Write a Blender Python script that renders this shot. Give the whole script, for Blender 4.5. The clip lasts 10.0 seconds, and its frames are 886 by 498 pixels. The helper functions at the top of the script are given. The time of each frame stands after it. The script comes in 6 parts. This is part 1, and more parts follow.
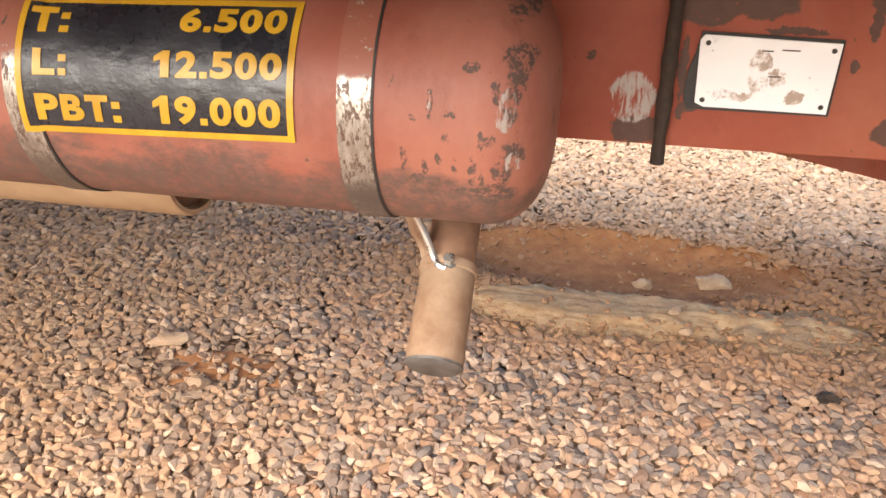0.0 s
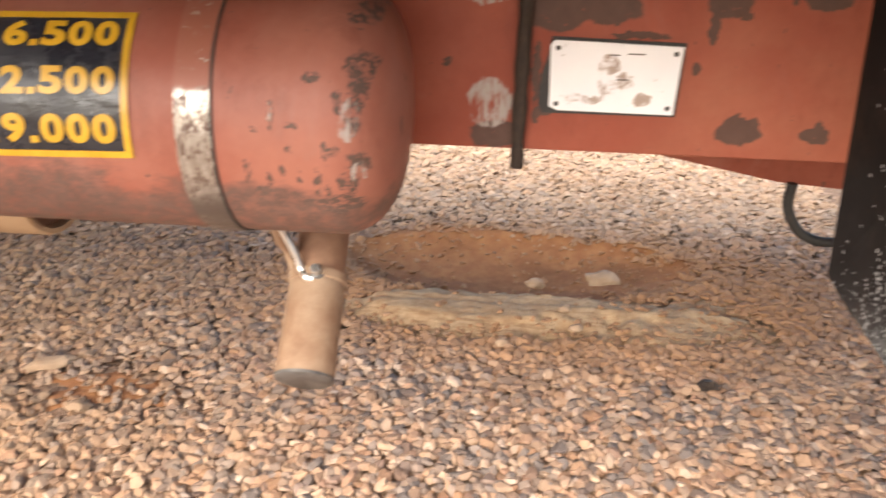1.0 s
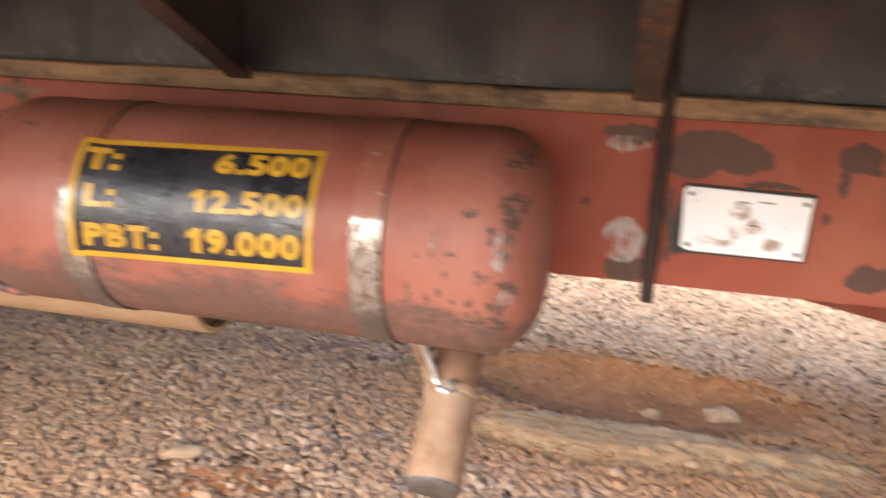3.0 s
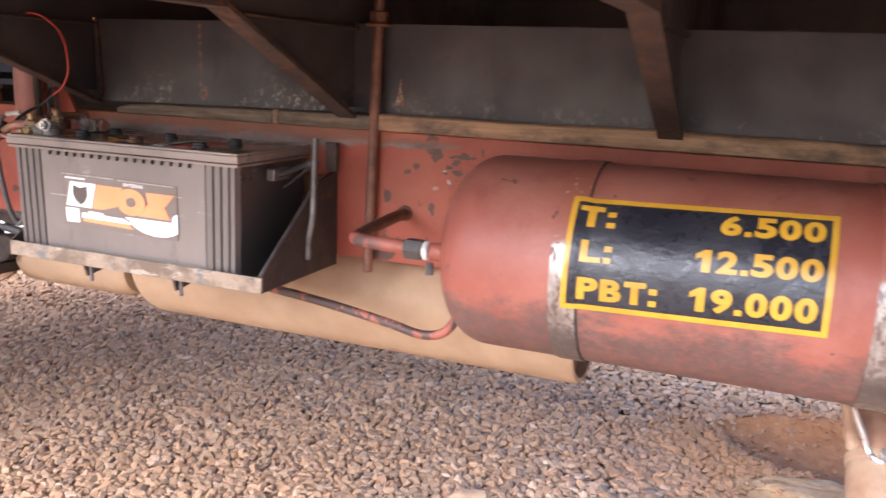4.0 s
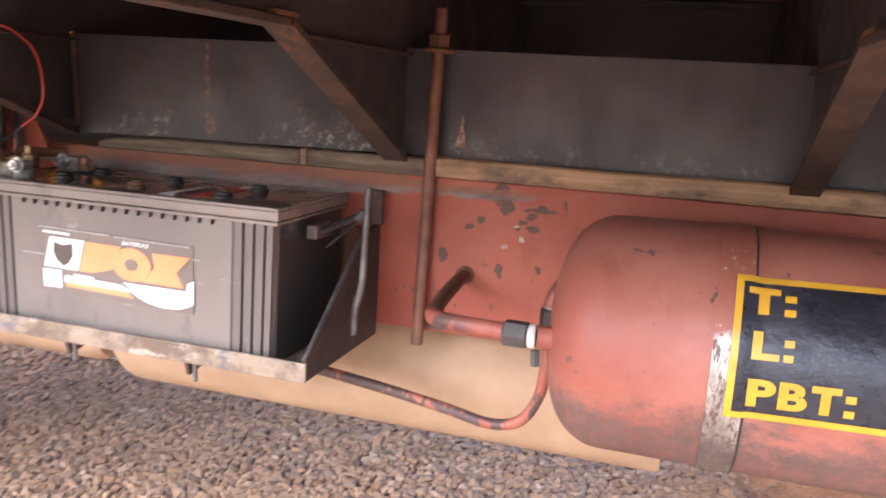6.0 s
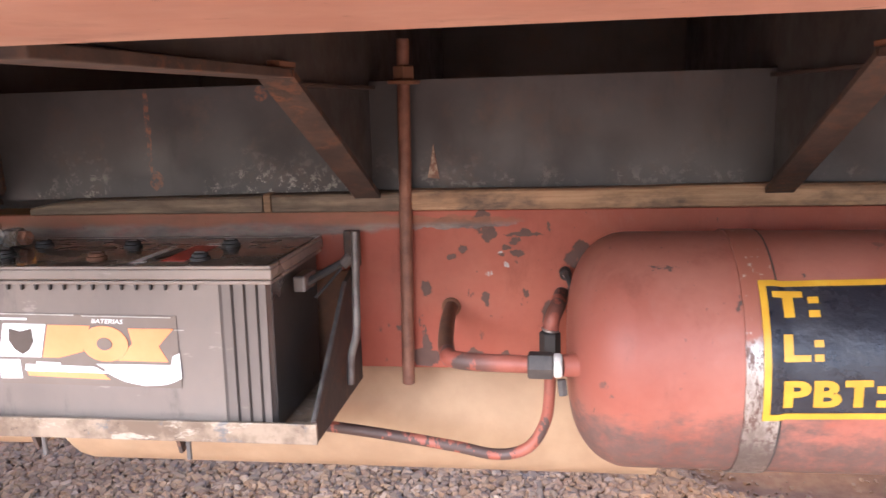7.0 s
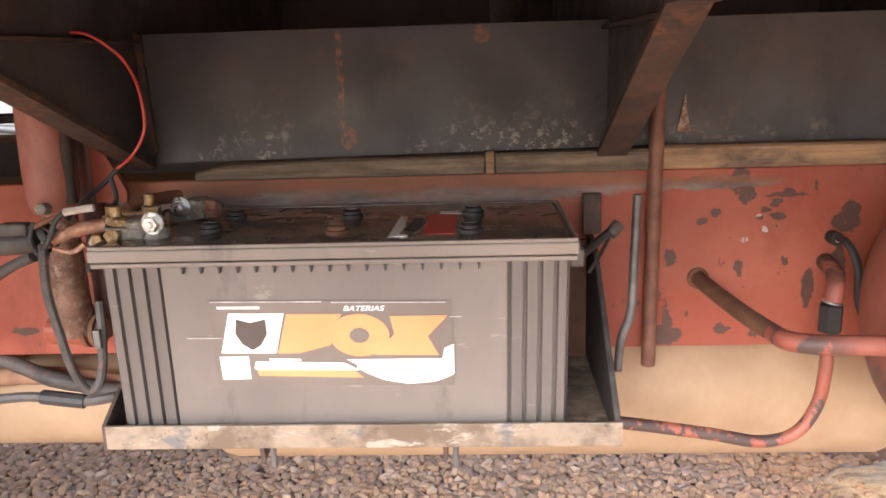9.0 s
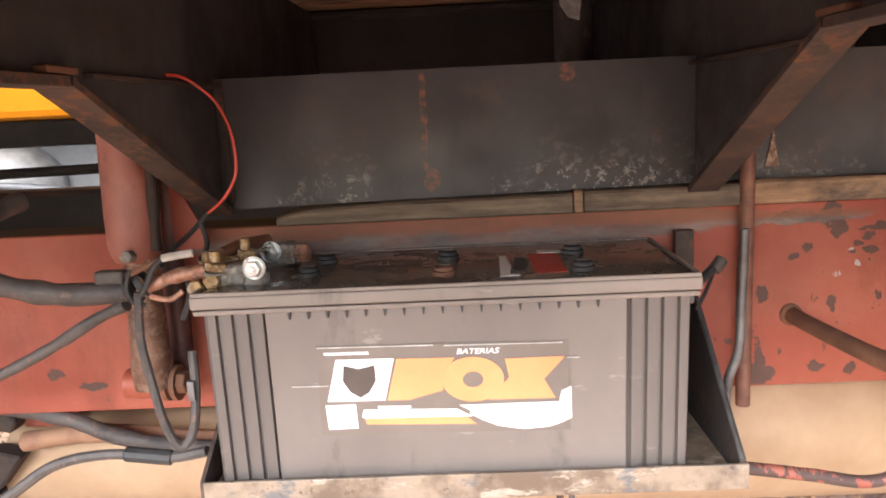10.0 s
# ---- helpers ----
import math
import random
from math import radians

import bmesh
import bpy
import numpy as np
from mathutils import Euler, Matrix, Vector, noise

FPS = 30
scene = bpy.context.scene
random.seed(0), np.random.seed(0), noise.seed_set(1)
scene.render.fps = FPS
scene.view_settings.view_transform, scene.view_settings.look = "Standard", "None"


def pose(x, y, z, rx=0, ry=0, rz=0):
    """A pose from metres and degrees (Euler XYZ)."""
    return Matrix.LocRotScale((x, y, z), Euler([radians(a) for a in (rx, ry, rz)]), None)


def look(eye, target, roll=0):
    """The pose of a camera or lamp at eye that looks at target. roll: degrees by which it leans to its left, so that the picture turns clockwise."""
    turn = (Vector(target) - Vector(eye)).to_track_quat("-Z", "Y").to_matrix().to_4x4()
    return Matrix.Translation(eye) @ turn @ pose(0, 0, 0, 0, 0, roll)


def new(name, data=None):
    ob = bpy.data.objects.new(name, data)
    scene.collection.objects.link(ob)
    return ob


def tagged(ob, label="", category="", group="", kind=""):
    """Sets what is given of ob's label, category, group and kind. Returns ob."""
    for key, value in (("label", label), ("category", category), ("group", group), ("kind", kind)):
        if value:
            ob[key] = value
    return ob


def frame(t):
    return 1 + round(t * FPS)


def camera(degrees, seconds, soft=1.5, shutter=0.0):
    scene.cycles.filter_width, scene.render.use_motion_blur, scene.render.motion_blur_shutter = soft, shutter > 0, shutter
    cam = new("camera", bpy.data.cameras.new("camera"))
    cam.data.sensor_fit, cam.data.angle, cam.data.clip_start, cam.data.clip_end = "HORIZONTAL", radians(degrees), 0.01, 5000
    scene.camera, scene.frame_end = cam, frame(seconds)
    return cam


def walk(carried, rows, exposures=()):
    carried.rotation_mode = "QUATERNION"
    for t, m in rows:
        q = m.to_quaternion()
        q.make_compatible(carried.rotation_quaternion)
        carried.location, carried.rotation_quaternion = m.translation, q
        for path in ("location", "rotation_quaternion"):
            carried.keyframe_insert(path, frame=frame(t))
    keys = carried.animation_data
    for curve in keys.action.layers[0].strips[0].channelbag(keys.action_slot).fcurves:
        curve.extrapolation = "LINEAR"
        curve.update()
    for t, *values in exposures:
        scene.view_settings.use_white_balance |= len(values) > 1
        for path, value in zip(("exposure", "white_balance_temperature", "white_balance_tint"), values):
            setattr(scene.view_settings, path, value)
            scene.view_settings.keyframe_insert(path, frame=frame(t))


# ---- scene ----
cam = camera(57.0, 10.0, 1.5, 0.35)
PATH = [
    (0, (0.067, 0.046, 1.141), (-0.282, 1.844, 0.336), 1.0),
    (0.5, (0.079, 0.049, 1.136), (-0.235, 1.843, 0.31), 1.3),
    (1, (0.133, 0.063, 1.146), (-0.009, 1.894, 0.353), 1.3),
    (1.5, (0.23, 0.08, 1.162), (0.393, 1.922, 0.401), 2.5),
    (2, (0.299, 0.076, 1.166), (0.566, 1.895, 0.38), 2.0),
    (2.5, (0.293, 0.057, 1.172), (0.425, 1.923, 0.463), 3.7),
    (2.7, (0.237, 0.028, 1.184), (0.128, 1.922, 0.55), 3.5),
    (3.8, (-0.261, -0.172, 1.18), (-0.973, 1.653, 0.773), 1.7),
    (4, (-0.338, -0.193, 1.187), (-1.062, 1.62, 0.756), 2.3),
    (4.5, (-0.413, -0.174, 1.206), (-1.299, 1.557, 0.739), 0.7),
    (5, (-0.428, -0.091, 1.206), (-1.377, 1.613, 0.763), 2.6),
    (5.5, (-0.516, -0.051, 1.194), (-1.367, 1.717, 0.807), 2.1),
    (6, (-0.64, -0.026, 1.201), (-1.204, 1.854, 0.821), 3.4),
    (6.2, (-0.689, -0.034, 1.203), (-1.124, 1.887, 0.855), 2.5),
    (7.3, (-0.876, -0.011, 1.237), (-1.141, 1.936, 0.859), -1.7),
    (7.5, (-0.95, 0.004, 1.227), (-1.231, 1.945, 0.834), -0.8),
    (8, (-1.095, 0.066, 1.247), (-1.432, 1.992, 0.825), -1.6),
    (8.5, (-1.163, 0.092, 1.241), (-1.379, 2.026, 0.777), -0.8),
    (9, (-1.247, 0.097, 1.224), (-1.348, 2.04, 0.762), -1.8),
    (9.5, (-1.329, 0.119, 1.216), (-1.402, 2.07, 0.785), -2.3),
    (10, (-1.383, 0.115, 1.211), (-1.442, 2.085, 0.872), -2.8),
]

EXPOSURES = [(0.0, 1.76, 6700, 9), (2.7, 1.74, 6600, 9), (3.8, 2.1, 5600, 15), (5.0, 2.15, 5500, 15), (6.2, 2.35, 5500, 14), (7.5, 2.4, 5400, 14), (8.5, 2.33, 5700, 11), (9.5, 2.3, 5800, 9), (10.0, 2.4, 5700, 9)]
walk(cam, [(t, look(eye, target, roll)) for t, eye, target, roll in PATH], EXPOSURES)

# ---- light: bright overcast sky, open on both sides of the trailer ----
world = bpy.data.worlds.new("sky")
scene.world = world
world.use_nodes = True
wn = world.node_tree.nodes
sky = wn.new("ShaderNodeTexSky")
sky.sky_type, sky.sun_disc = "NISHITA", False
SUN_UP, SUN_ROUND = radians(42), radians(204)
sky.sun_elevation, sky.sun_rotation = SUN_UP, SUN_ROUND
sky.air_density, sky.dust_density, sky.ozone_density = 1.0, 4.0, 1.0
wn["Background"].inputs[1].default_value = 0.15
world.node_tree.links.new(sky.outputs[0], wn["Background"].inputs[0])
sun = new("sun", bpy.data.lights.new("sun", "SUN"))
sun.data.energy, sun.data.angle, sun.data.color = 3.2, radians(60), (1.0, 0.95, 0.88)
sun.matrix_world = look((math.sin(SUN_ROUND) * 5, math.cos(SUN_ROUND) * 5, 5 * math.tan(SUN_UP)), (0, 0, 0))


# ---- material tools ----
class Nodes:
    def __init__(self, name):
        self.mat = bpy.data.materials.new(name)
        self.mat.use_nodes = True
        self.tree = self.mat.node_tree
        self.bsdf = self.tree.nodes["Principled BSDF"]
        self.co = self.add("ShaderNodeTexCoord").outputs["Object"]

    def add(self, kind):
        return self.tree.nodes.new(kind)

    def put(self, value, socket):
        if hasattr(value, "is_output"):
            self.tree.links.new(value, socket)
        else:
            socket.default_value = value

    def noise(self, scale, detail=4.0, rough=0.55, stretch=None, warp=0.0):
        n = self.add("ShaderNodeTexNoise")
        n.inputs["Scale"].default_value, n.inputs["Detail"].default_value, n.inputs["Roughness"].default_value = scale, detail, rough
        n.inputs["Distortion"].default_value = warp
        co = self.co
        if stretch:
            m = self.add("ShaderNodeMapping")
            m.inputs["Scale"].default_value = stretch
            self.put(co, m.inputs["Vector"])
            co = m.outputs[0]
        self.put(co, n.inputs["Vector"])
        return n.outputs["Fac"]

    def cells(self, scale, feature="F1", output="Distance"):
        n = self.add("ShaderNodeTexVoronoi")
        n.feature = feature
        n.inputs["Scale"].default_value = scale
        self.put(self.co, n.inputs["Vector"])
        return n.outputs[output]

    def step(self, value, low, high, a=0.0, b=1.0):
        n = self.add("ShaderNodeMapRange")
        n.interpolation_type = "SMOOTHSTEP"
        for key, v in zip(("Value", "From Min", "From Max", "To Min", "To Max"), (value, low, high, a, b)):
            self.put(v, n.inputs[key])
        return n.outputs[0]

    def math(self, op, a, b=0.0):
        n = self.add("ShaderNodeMath")
        n.operation = op
        self.put(a, n.inputs[0])
        self.put(b, n.inputs[1])
        return n.outputs[0]

    def mix(self, fac, a, b):
        n = self.add("ShaderNodeMix")
        n.data_type = "RGBA"
        for v, s in ((fac, n.inputs["Factor"]), (a, n.inputs[6]), (b, n.inputs[7])):
            self.put((*v, 1.0) if isinstance(v, tuple) and len(v) == 3 else v, s)
        return n.outputs[2]

    def ramp(self, fac, stops):
        n = self.add("ShaderNodeValToRGB")
        while len(n.color_ramp.elements) < len(stops):
            n.color_ramp.elements.new(0.5)
        for e, (at, c) in zip(n.color_ramp.elements, stops):
            e.position, e.color = at, (*c, 1.0)
        self.put(fac, n.inputs[0])
        return n.outputs[0]

    def axes(self):
        n = self.add("ShaderNodeSeparateXYZ")
        self.put(self.co, n.inputs[0])
        return n.outputs[0], n.outputs[1], n.outputs[2]

    def spots(self, places, ragged=0.02, scale=30.0):
        """A mask of worn patches, each an uneven ellipse (x, z, half width, half height)."""
        x, _, z = self.axes()
        x = self.math("ADD", x, self.math("MULTIPLY", self.math("SUBTRACT", self.noise(scale, 5, 0.65), 0.5), ragged * 2))
        z = self.math("ADD", z, self.math("MULTIPLY", self.math("SUBTRACT", self.noise(scale * 1.13, 5, 0.65, (1.0, 1.3, 1.1)), 0.5), ragged * 2))
        total = 0.0
        for px, pz, rx, rz in places:
            u = self.math("DIVIDE", self.math("SUBTRACT", x, px), rx)
            w = self.math("DIVIDE", self.math("SUBTRACT", z, pz), rz)
            d = self.math("ADD", self.math("MULTIPLY", u, u), self.math("MULTIPLY", w, w))
            total = self.math("MAXIMUM", total, self.step(d, 1.1, 0.8))
        return total

    def done(self, color, rough=0.6, metal=0.0, bump=None, strength=0.3, depth=0.002, spec=None):
        b = self.bsdf.inputs
        self.put((*color, 1.0) if isinstance(color, tuple) and len(color) == 3 else color, b["Base Color"])
        self.put(rough, b["Roughness"])
        self.put(metal, b["Metallic"])
        if spec is not None:
            b["Specular IOR Level"].default_value = spec
        if bump is not None:
            n = self.add("ShaderNodeBump")
            n.inputs["Strength"].default_value, n.inputs["Distance"].default_value = strength, depth
            self.put(bump, n.inputs["Height"])
            self.put(n.outputs[0], b["Normal"])
        return self.mat


def painted_steel(name, base, light, bare, chips=0.66, rough=0.5, places=(), scrapes=(), dust=0.25, spec=0.4, grime=None, smears=(), solid=0.3):
    """Old brushed paint: two tones, dust, small flakes down to bare dark steel, and larger worn patches."""
    n = Nodes(name)
    tone = n.mix(n.step(n.noise(5, 6, 0.6), 0.35, 0.7), base, light)
    tone = n.mix(n.math("MULTIPLY", n.step(n.noise(2.2, 5, 0.6, (1, 1, 1.6)), 0.45, 0.75), dust), tone, (0.36, 0.19, 0.11))
    tone = n.mix(n.math("MULTIPLY", n.noise(90, 3), 0.25), tone, tuple(c * 0.6 for c in base))
    tone = n.mix(n.step(n.noise(13, 7, 0.7, (1, 1, 0.45)), 0.5, 0.75, 0.0, 0.55), tone, tuple(c * 0.55 for c in base))
    tone = n.mix(n.step(n.noise(7, 7, 0.72, (1.2, 1, 0.7), 0.6), 0.55, 0.72, 0.0, 0.5), tone, tuple(0.75 * c + 0.04 for c in light))
    speck = n.step(n.noise(140, 3, 0.6, (1, 1, 0.5)), 0.7, 0.73)
    flake = n.step(n.noise(26, 6, 0.62, (1, 1, 0.6)), chips, chips + 0.025)
    flake = n.math("MULTIPLY", flake, n.step(n.noise(3.2, 3), 0.42, 0.55))
    flake = n.math("MAXIMUM", flake, n.math("MULTIPLY", speck, 0.8))
    if places:
        flake = n.math("MAXIMUM", flake, n.math("MULTIPLY", n.spots(places, 0.011, 55), n.step(n.noise(110, 6, 0.75), solid, solid + 0.08)))
    tone = n.mix(n.math("MULTIPLY", flake, 0.9), tone, n.mix(n.noise(60, 5), tuple(c * 0.8 for c in bare), tuple(c * 1.5 for c in bare)))
    if scrapes:
        mask = n.math("MULTIPLY", n.spots(scrapes, 0.008, 60), n.step(n.noise(70, 5, 0.7, (1.6, 1, 0.35)), 0.42, 0.55))
        tone = n.mix(mask, tone, (0.37, 0.33, 0.305))
    if smears:
        mask = n.math("MULTIPLY", n.spots(smears, 0.012, 24), n.step(n.noise(22, 7, 0.72, (0.35, 1, 1)), 0.3, 0.6, 0.45, 0.97))
        _, _, z = n.axes()
        grey = n.mix(n.step(n.noise(30, 7, 0.72, (0.25, 1, 1)), 0.3, 0.7), (0.075, 0.062, 0.056), (0.24, 0.2, 0.175))
        rust = n.mix(n.noise(40, 6, 0.7, (0.4, 1, 1)), (0.12, 0.05, 0.028), (0.28, 0.12, 0.06))
        tone = n.mix(mask, tone, n.mix(n.step(n.math("ADD", z, n.math("MULTIPLY", n.noise(12, 5), 0.02)), 1.056, 1.066), grey, rust))
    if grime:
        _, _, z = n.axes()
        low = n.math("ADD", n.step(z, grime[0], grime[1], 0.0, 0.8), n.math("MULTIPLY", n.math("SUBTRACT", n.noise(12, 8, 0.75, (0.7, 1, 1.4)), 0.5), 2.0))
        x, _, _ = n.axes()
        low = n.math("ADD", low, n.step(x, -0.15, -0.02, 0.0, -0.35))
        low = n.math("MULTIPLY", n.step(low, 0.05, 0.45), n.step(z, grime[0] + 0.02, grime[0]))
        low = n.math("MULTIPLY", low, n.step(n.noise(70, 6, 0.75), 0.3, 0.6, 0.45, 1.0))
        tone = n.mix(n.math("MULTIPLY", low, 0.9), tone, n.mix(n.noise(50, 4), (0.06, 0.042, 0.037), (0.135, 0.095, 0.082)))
    r = n.math("ADD", rough, n.math("MULTIPLY", n.math("SUBTRACT", n.noise(14, 5), 0.5), 0.25))
    h = n.math("SUBTRACT", n.math("MULTIPLY", n.noise(45, 6, 0.6), 0.4), n.math("MULTIPLY", flake, 0.6))
    return n.done(tone, r, 0.0, h, 0.35, 0.0015, spec)


def plain(name, a, b, rough=0.6, scale=20.0, metal=0.0, strength=0.25, stretch=None, spec=None):
    n = Nodes(name)
    f = n.noise(scale, 6, 0.62, stretch)
    c = n.mix(n.step(f, 0.3, 0.72), a, b)
    c = n.mix(n.math("MULTIPLY", n.step(n.noise(scale * 0.17, 4), 0.45, 0.7), 0.4), c, tuple(v * 0.55 for v in a))
    return n.done(c, n.math("ADD", rough, n.math("MULTIPLY", n.math("SUBTRACT", f, 0.5), 0.3)), metal, n.noise(scale * 4, 5), strength, 0.001, spec)


def timber(name, a, b, grain=90.0, along="x"):
    n = Nodes(name)
    s = (0.06, 1, 1) if along == "x" else (1, 0.06, 1)
    g = n.noise(grain, 6, 0.65, s, 0.4)
    c = n.mix(n.step(g, 0.3, 0.7), a, b)
    c = n.mix(n.step(n.noise(28, 6, 0.7, (0.3, 1, 1)), 0.45, 0.7, 0.0, 0.6), c, tuple(0.45 * v for v in a))
    c = n.mix(n.step(n.noise(7, 6, 0.72, (0.5, 1, 1)), 0.48, 0.68, 0.0, 0.9), c, (0.06, 0.05, 0.045))
    return n.done(c, 0.85, 0.0, g, 0.6, 0.002)


RED, RED_LIGHT, STEEL_DARK = (0.27, 0.058, 0.031), (0.345, 0.095, 0.055), (0.06, 0.038, 0.03)
RAIL_WORN = [(0.215, 1.03, 0.06, 0.028), (0.26, 1.02, 0.04, 0.022), (0.19, 1.015, 0.045, 0.03), (0.41, 1.03, 0.03, 0.022), (0.393, 1.0, 0.008, 0.024), (0.432, 1.012, 0.007, 0.007), (0.49, 1.035, 0.005, 0.008),
             (0.444, 0.86, 0.032, 0.016), (0.44, 0.873, 0.018, 0.012), (0.458, 0.87, 0.012, 0.012), (0.545, 0.86, 0.02, 0.012), (0.548, 0.872, 0.008, 0.012), (0.53, 1.035, 0.03, 0.012),
             (0.168, 0.93, 0.006, 0.045), (0.178, 0.88, 0.012, 0.008), (0.17, 0.872, 0.007, 0.01), (0.3, 0.984, 0.04, 0.004), (0.377, 0.945, 0.006, 0.008), (0.048, 0.942, 0.006, 0.006), (0.115, 0.845, 0.036, 0.02), (0.105, 1.045, 0.04, 0.014),
             (-0.902, 1.035, 0.01, 0.015), (-0.911, 1.052, 0.014, 0.02), (-0.85, 1.033, 0.03, 0.003), (-0.861, 1.005, 0.01, 0.006), (-0.875, 1.015, 0.008, 0.005), (-0.862, 1.024, 0.008, 0.005), (-0.848, 1.036, 0.008, 0.005),
             (-0.766, 1.01, 0.012, 0.016), (-1.005, 0.842, 0.025, 0.014), (-1.0, 0.86, 0.008, 0.02), (-0.926, 0.85, 0.012, 0.007), (-0.882, 0.846, 0.008, 0.008), (-0.955, 1.052, 0.035, 0.006), (-1.042, 0.89, 0.004, 0.004),
             (-0.77, 0.995, 0.02, 0.013), (-0.816, 0.905, 0.008, 0.028), (-1.0, 0.95, 0.009, 0.013), (-0.778, 0.93, 0.009, 0.04), (-0.94, 1.01, 0.005, 0.007), (-0.958, 0.999, 0.005, 0.006), (-0.908, 0.935, 0.005, 0.012), (-0.884, 1.003, 0.005, 0.004), (-1.95, 0.88, 0.012, 0.008), (-1.9, 0.86, 0.02, 0.006), (-2.05, 0.93, 0.01, 0.006)]
M_RAIL = painted_steel("rail_paint", RED, RED_LIGHT, STEEL_DARK, 0.68, 0.55, RAIL_WORN, [(0.106, 0.888, 0.032, 0.036), (0.1, 1.03, 0.03, 0.012), (-0.902, 0.974, 0.006, 0.005), (-0.876, 0.987, 0.004, 0.006), (-0.884, 1.006, 0.004, 0.002)], 0.3, 0.35, None, [(-1.42, 1.054, 0.42, 0.028), (-0.97, 1.052, 0.12, 0.01), (-1.62, 1.05, 0.1, 0.03)])
M_RED = painted_steel("red_paint", RED, RED_LIGHT, STEEL_DARK, 0.66, 0.5)
# Rail red lightened to pink: strong light on the near edge, put into colour.
M_LIT_RAIL = painted_steel("lit_rail_paint", (0.42, 0.225, 0.165), (0.52, 0.33, 0.255), (0.12, 0.08, 0.06), 0.66, 0.6)
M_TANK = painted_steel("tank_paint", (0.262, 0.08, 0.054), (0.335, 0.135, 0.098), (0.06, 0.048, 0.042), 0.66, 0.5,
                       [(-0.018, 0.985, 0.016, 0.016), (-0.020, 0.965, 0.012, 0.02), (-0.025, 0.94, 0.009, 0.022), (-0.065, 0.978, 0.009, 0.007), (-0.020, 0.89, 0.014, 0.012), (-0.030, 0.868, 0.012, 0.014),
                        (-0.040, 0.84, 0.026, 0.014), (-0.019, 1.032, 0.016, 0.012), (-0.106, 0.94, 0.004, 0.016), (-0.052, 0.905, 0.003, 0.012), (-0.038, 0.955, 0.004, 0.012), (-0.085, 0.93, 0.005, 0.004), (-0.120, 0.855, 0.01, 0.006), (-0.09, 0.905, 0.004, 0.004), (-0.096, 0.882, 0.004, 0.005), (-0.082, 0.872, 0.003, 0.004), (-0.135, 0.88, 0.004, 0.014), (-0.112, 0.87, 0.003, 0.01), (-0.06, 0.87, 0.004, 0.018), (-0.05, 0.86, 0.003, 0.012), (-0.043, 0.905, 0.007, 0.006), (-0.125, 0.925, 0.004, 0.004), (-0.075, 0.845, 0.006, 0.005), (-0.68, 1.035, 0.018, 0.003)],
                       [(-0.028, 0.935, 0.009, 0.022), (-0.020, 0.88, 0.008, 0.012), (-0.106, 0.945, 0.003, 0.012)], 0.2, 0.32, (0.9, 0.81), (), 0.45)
M_PIPE = painted_steel("pipe_paint", (0.25, 0.066, 0.042), (0.34, 0.115, 0.08), (0.045, 0.036, 0.032), 0.47, 0.55)

M_STEEL = plain("bare_steel", (0.10, 0.09, 0.085), (0.2, 0.19, 0.18), 0.5, 30, 0.6)
M_RUST = plain("rusty_steel", (0.11, 0.05, 0.028), (0.2, 0.09, 0.045), 0.8, 25)
M_RAM = painted_steel("ram_paint", (0.25, 0.075, 0.05), (0.36, 0.14, 0.1), (0.05, 0.03, 0.024), 0.55, 0.42, (), (), 0.35, 0.5)
M_TIE = plain("tie_rod_rust", (0.11, 0.045, 0.028), (0.22, 0.1, 0.062), 0.6, 34)
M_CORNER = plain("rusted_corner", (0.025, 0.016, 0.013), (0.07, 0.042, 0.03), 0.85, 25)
def flecked(name, a, b, flecks, amount=0.6, size=60.0, rough=0.75, metal=0.0):
    """Grimy metal: two tones, with crusty flecks of a third."""
    n = Nodes(name)
    c = n.mix(n.step(n.noise(size * 0.35, 7, 0.7), 0.3, 0.7), a, b)
    f = n.math("MULTIPLY", n.step(n.noise(size, 7, 0.75), amount - 0.06, amount + 0.04), n.step(n.noise(size * 0.15, 4), 0.4, 0.6, 0.25, 1.0))
    c = n.mix(f, c, n.mix(n.noise(size * 2, 4), flecks, tuple(v * 0.6 for v in flecks)))
    return n.done(c, rough, metal, n.noise(size * 1.5, 7, 0.7), 0.7, 0.0015)


# Greasy red, darkened further for the shadow between cylinder and battery.
M_GRIMED_SHADED = flecked("greasy_shaded_red", (0.07, 0.026, 0.019), (0.2, 0.068, 0.045), (0.03, 0.019, 0.015), 0.5, 16, 0.5)
M_BRACKET = flecked("bracket_steel", (0.03, 0.022, 0.02), (0.07, 0.047, 0.036), (0.17, 0.075, 0.036), 0.56, 45)
M_SIDE = flecked("rusted_side_plate", (0.022, 0.017, 0.016), (0.045, 0.03, 0.024), (0.11, 0.055, 0.03), 0.58, 30)
M_BRIGHT = plain("zinc", (0.6, 0.6, 0.58), (0.75, 0.74, 0.72), 0.3, 40, 0.9)
M_WHITE = plain("white_plastic", (0.36, 0.33, 0.29), (0.68, 0.66, 0.62), 0.5, 60)
M_BRASS = flecked("brass", (0.13, 0.075, 0.03), (0.46, 0.3, 0.12), (0.62, 0.57, 0.48), 0.56, 170, 0.42, 0.45)
M_COPPER = flecked("copper_lug", (0.22, 0.1, 0.06), (0.42, 0.22, 0.145), (0.55, 0.48, 0.42), 0.56, 150, 0.45, 0.35)
M_CRUST = flecked("lead_crust", (0.16, 0.15, 0.135), (0.36, 0.34, 0.3), (0.2, 0.13, 0.06), 0.52, 120, 0.7, 0.2)
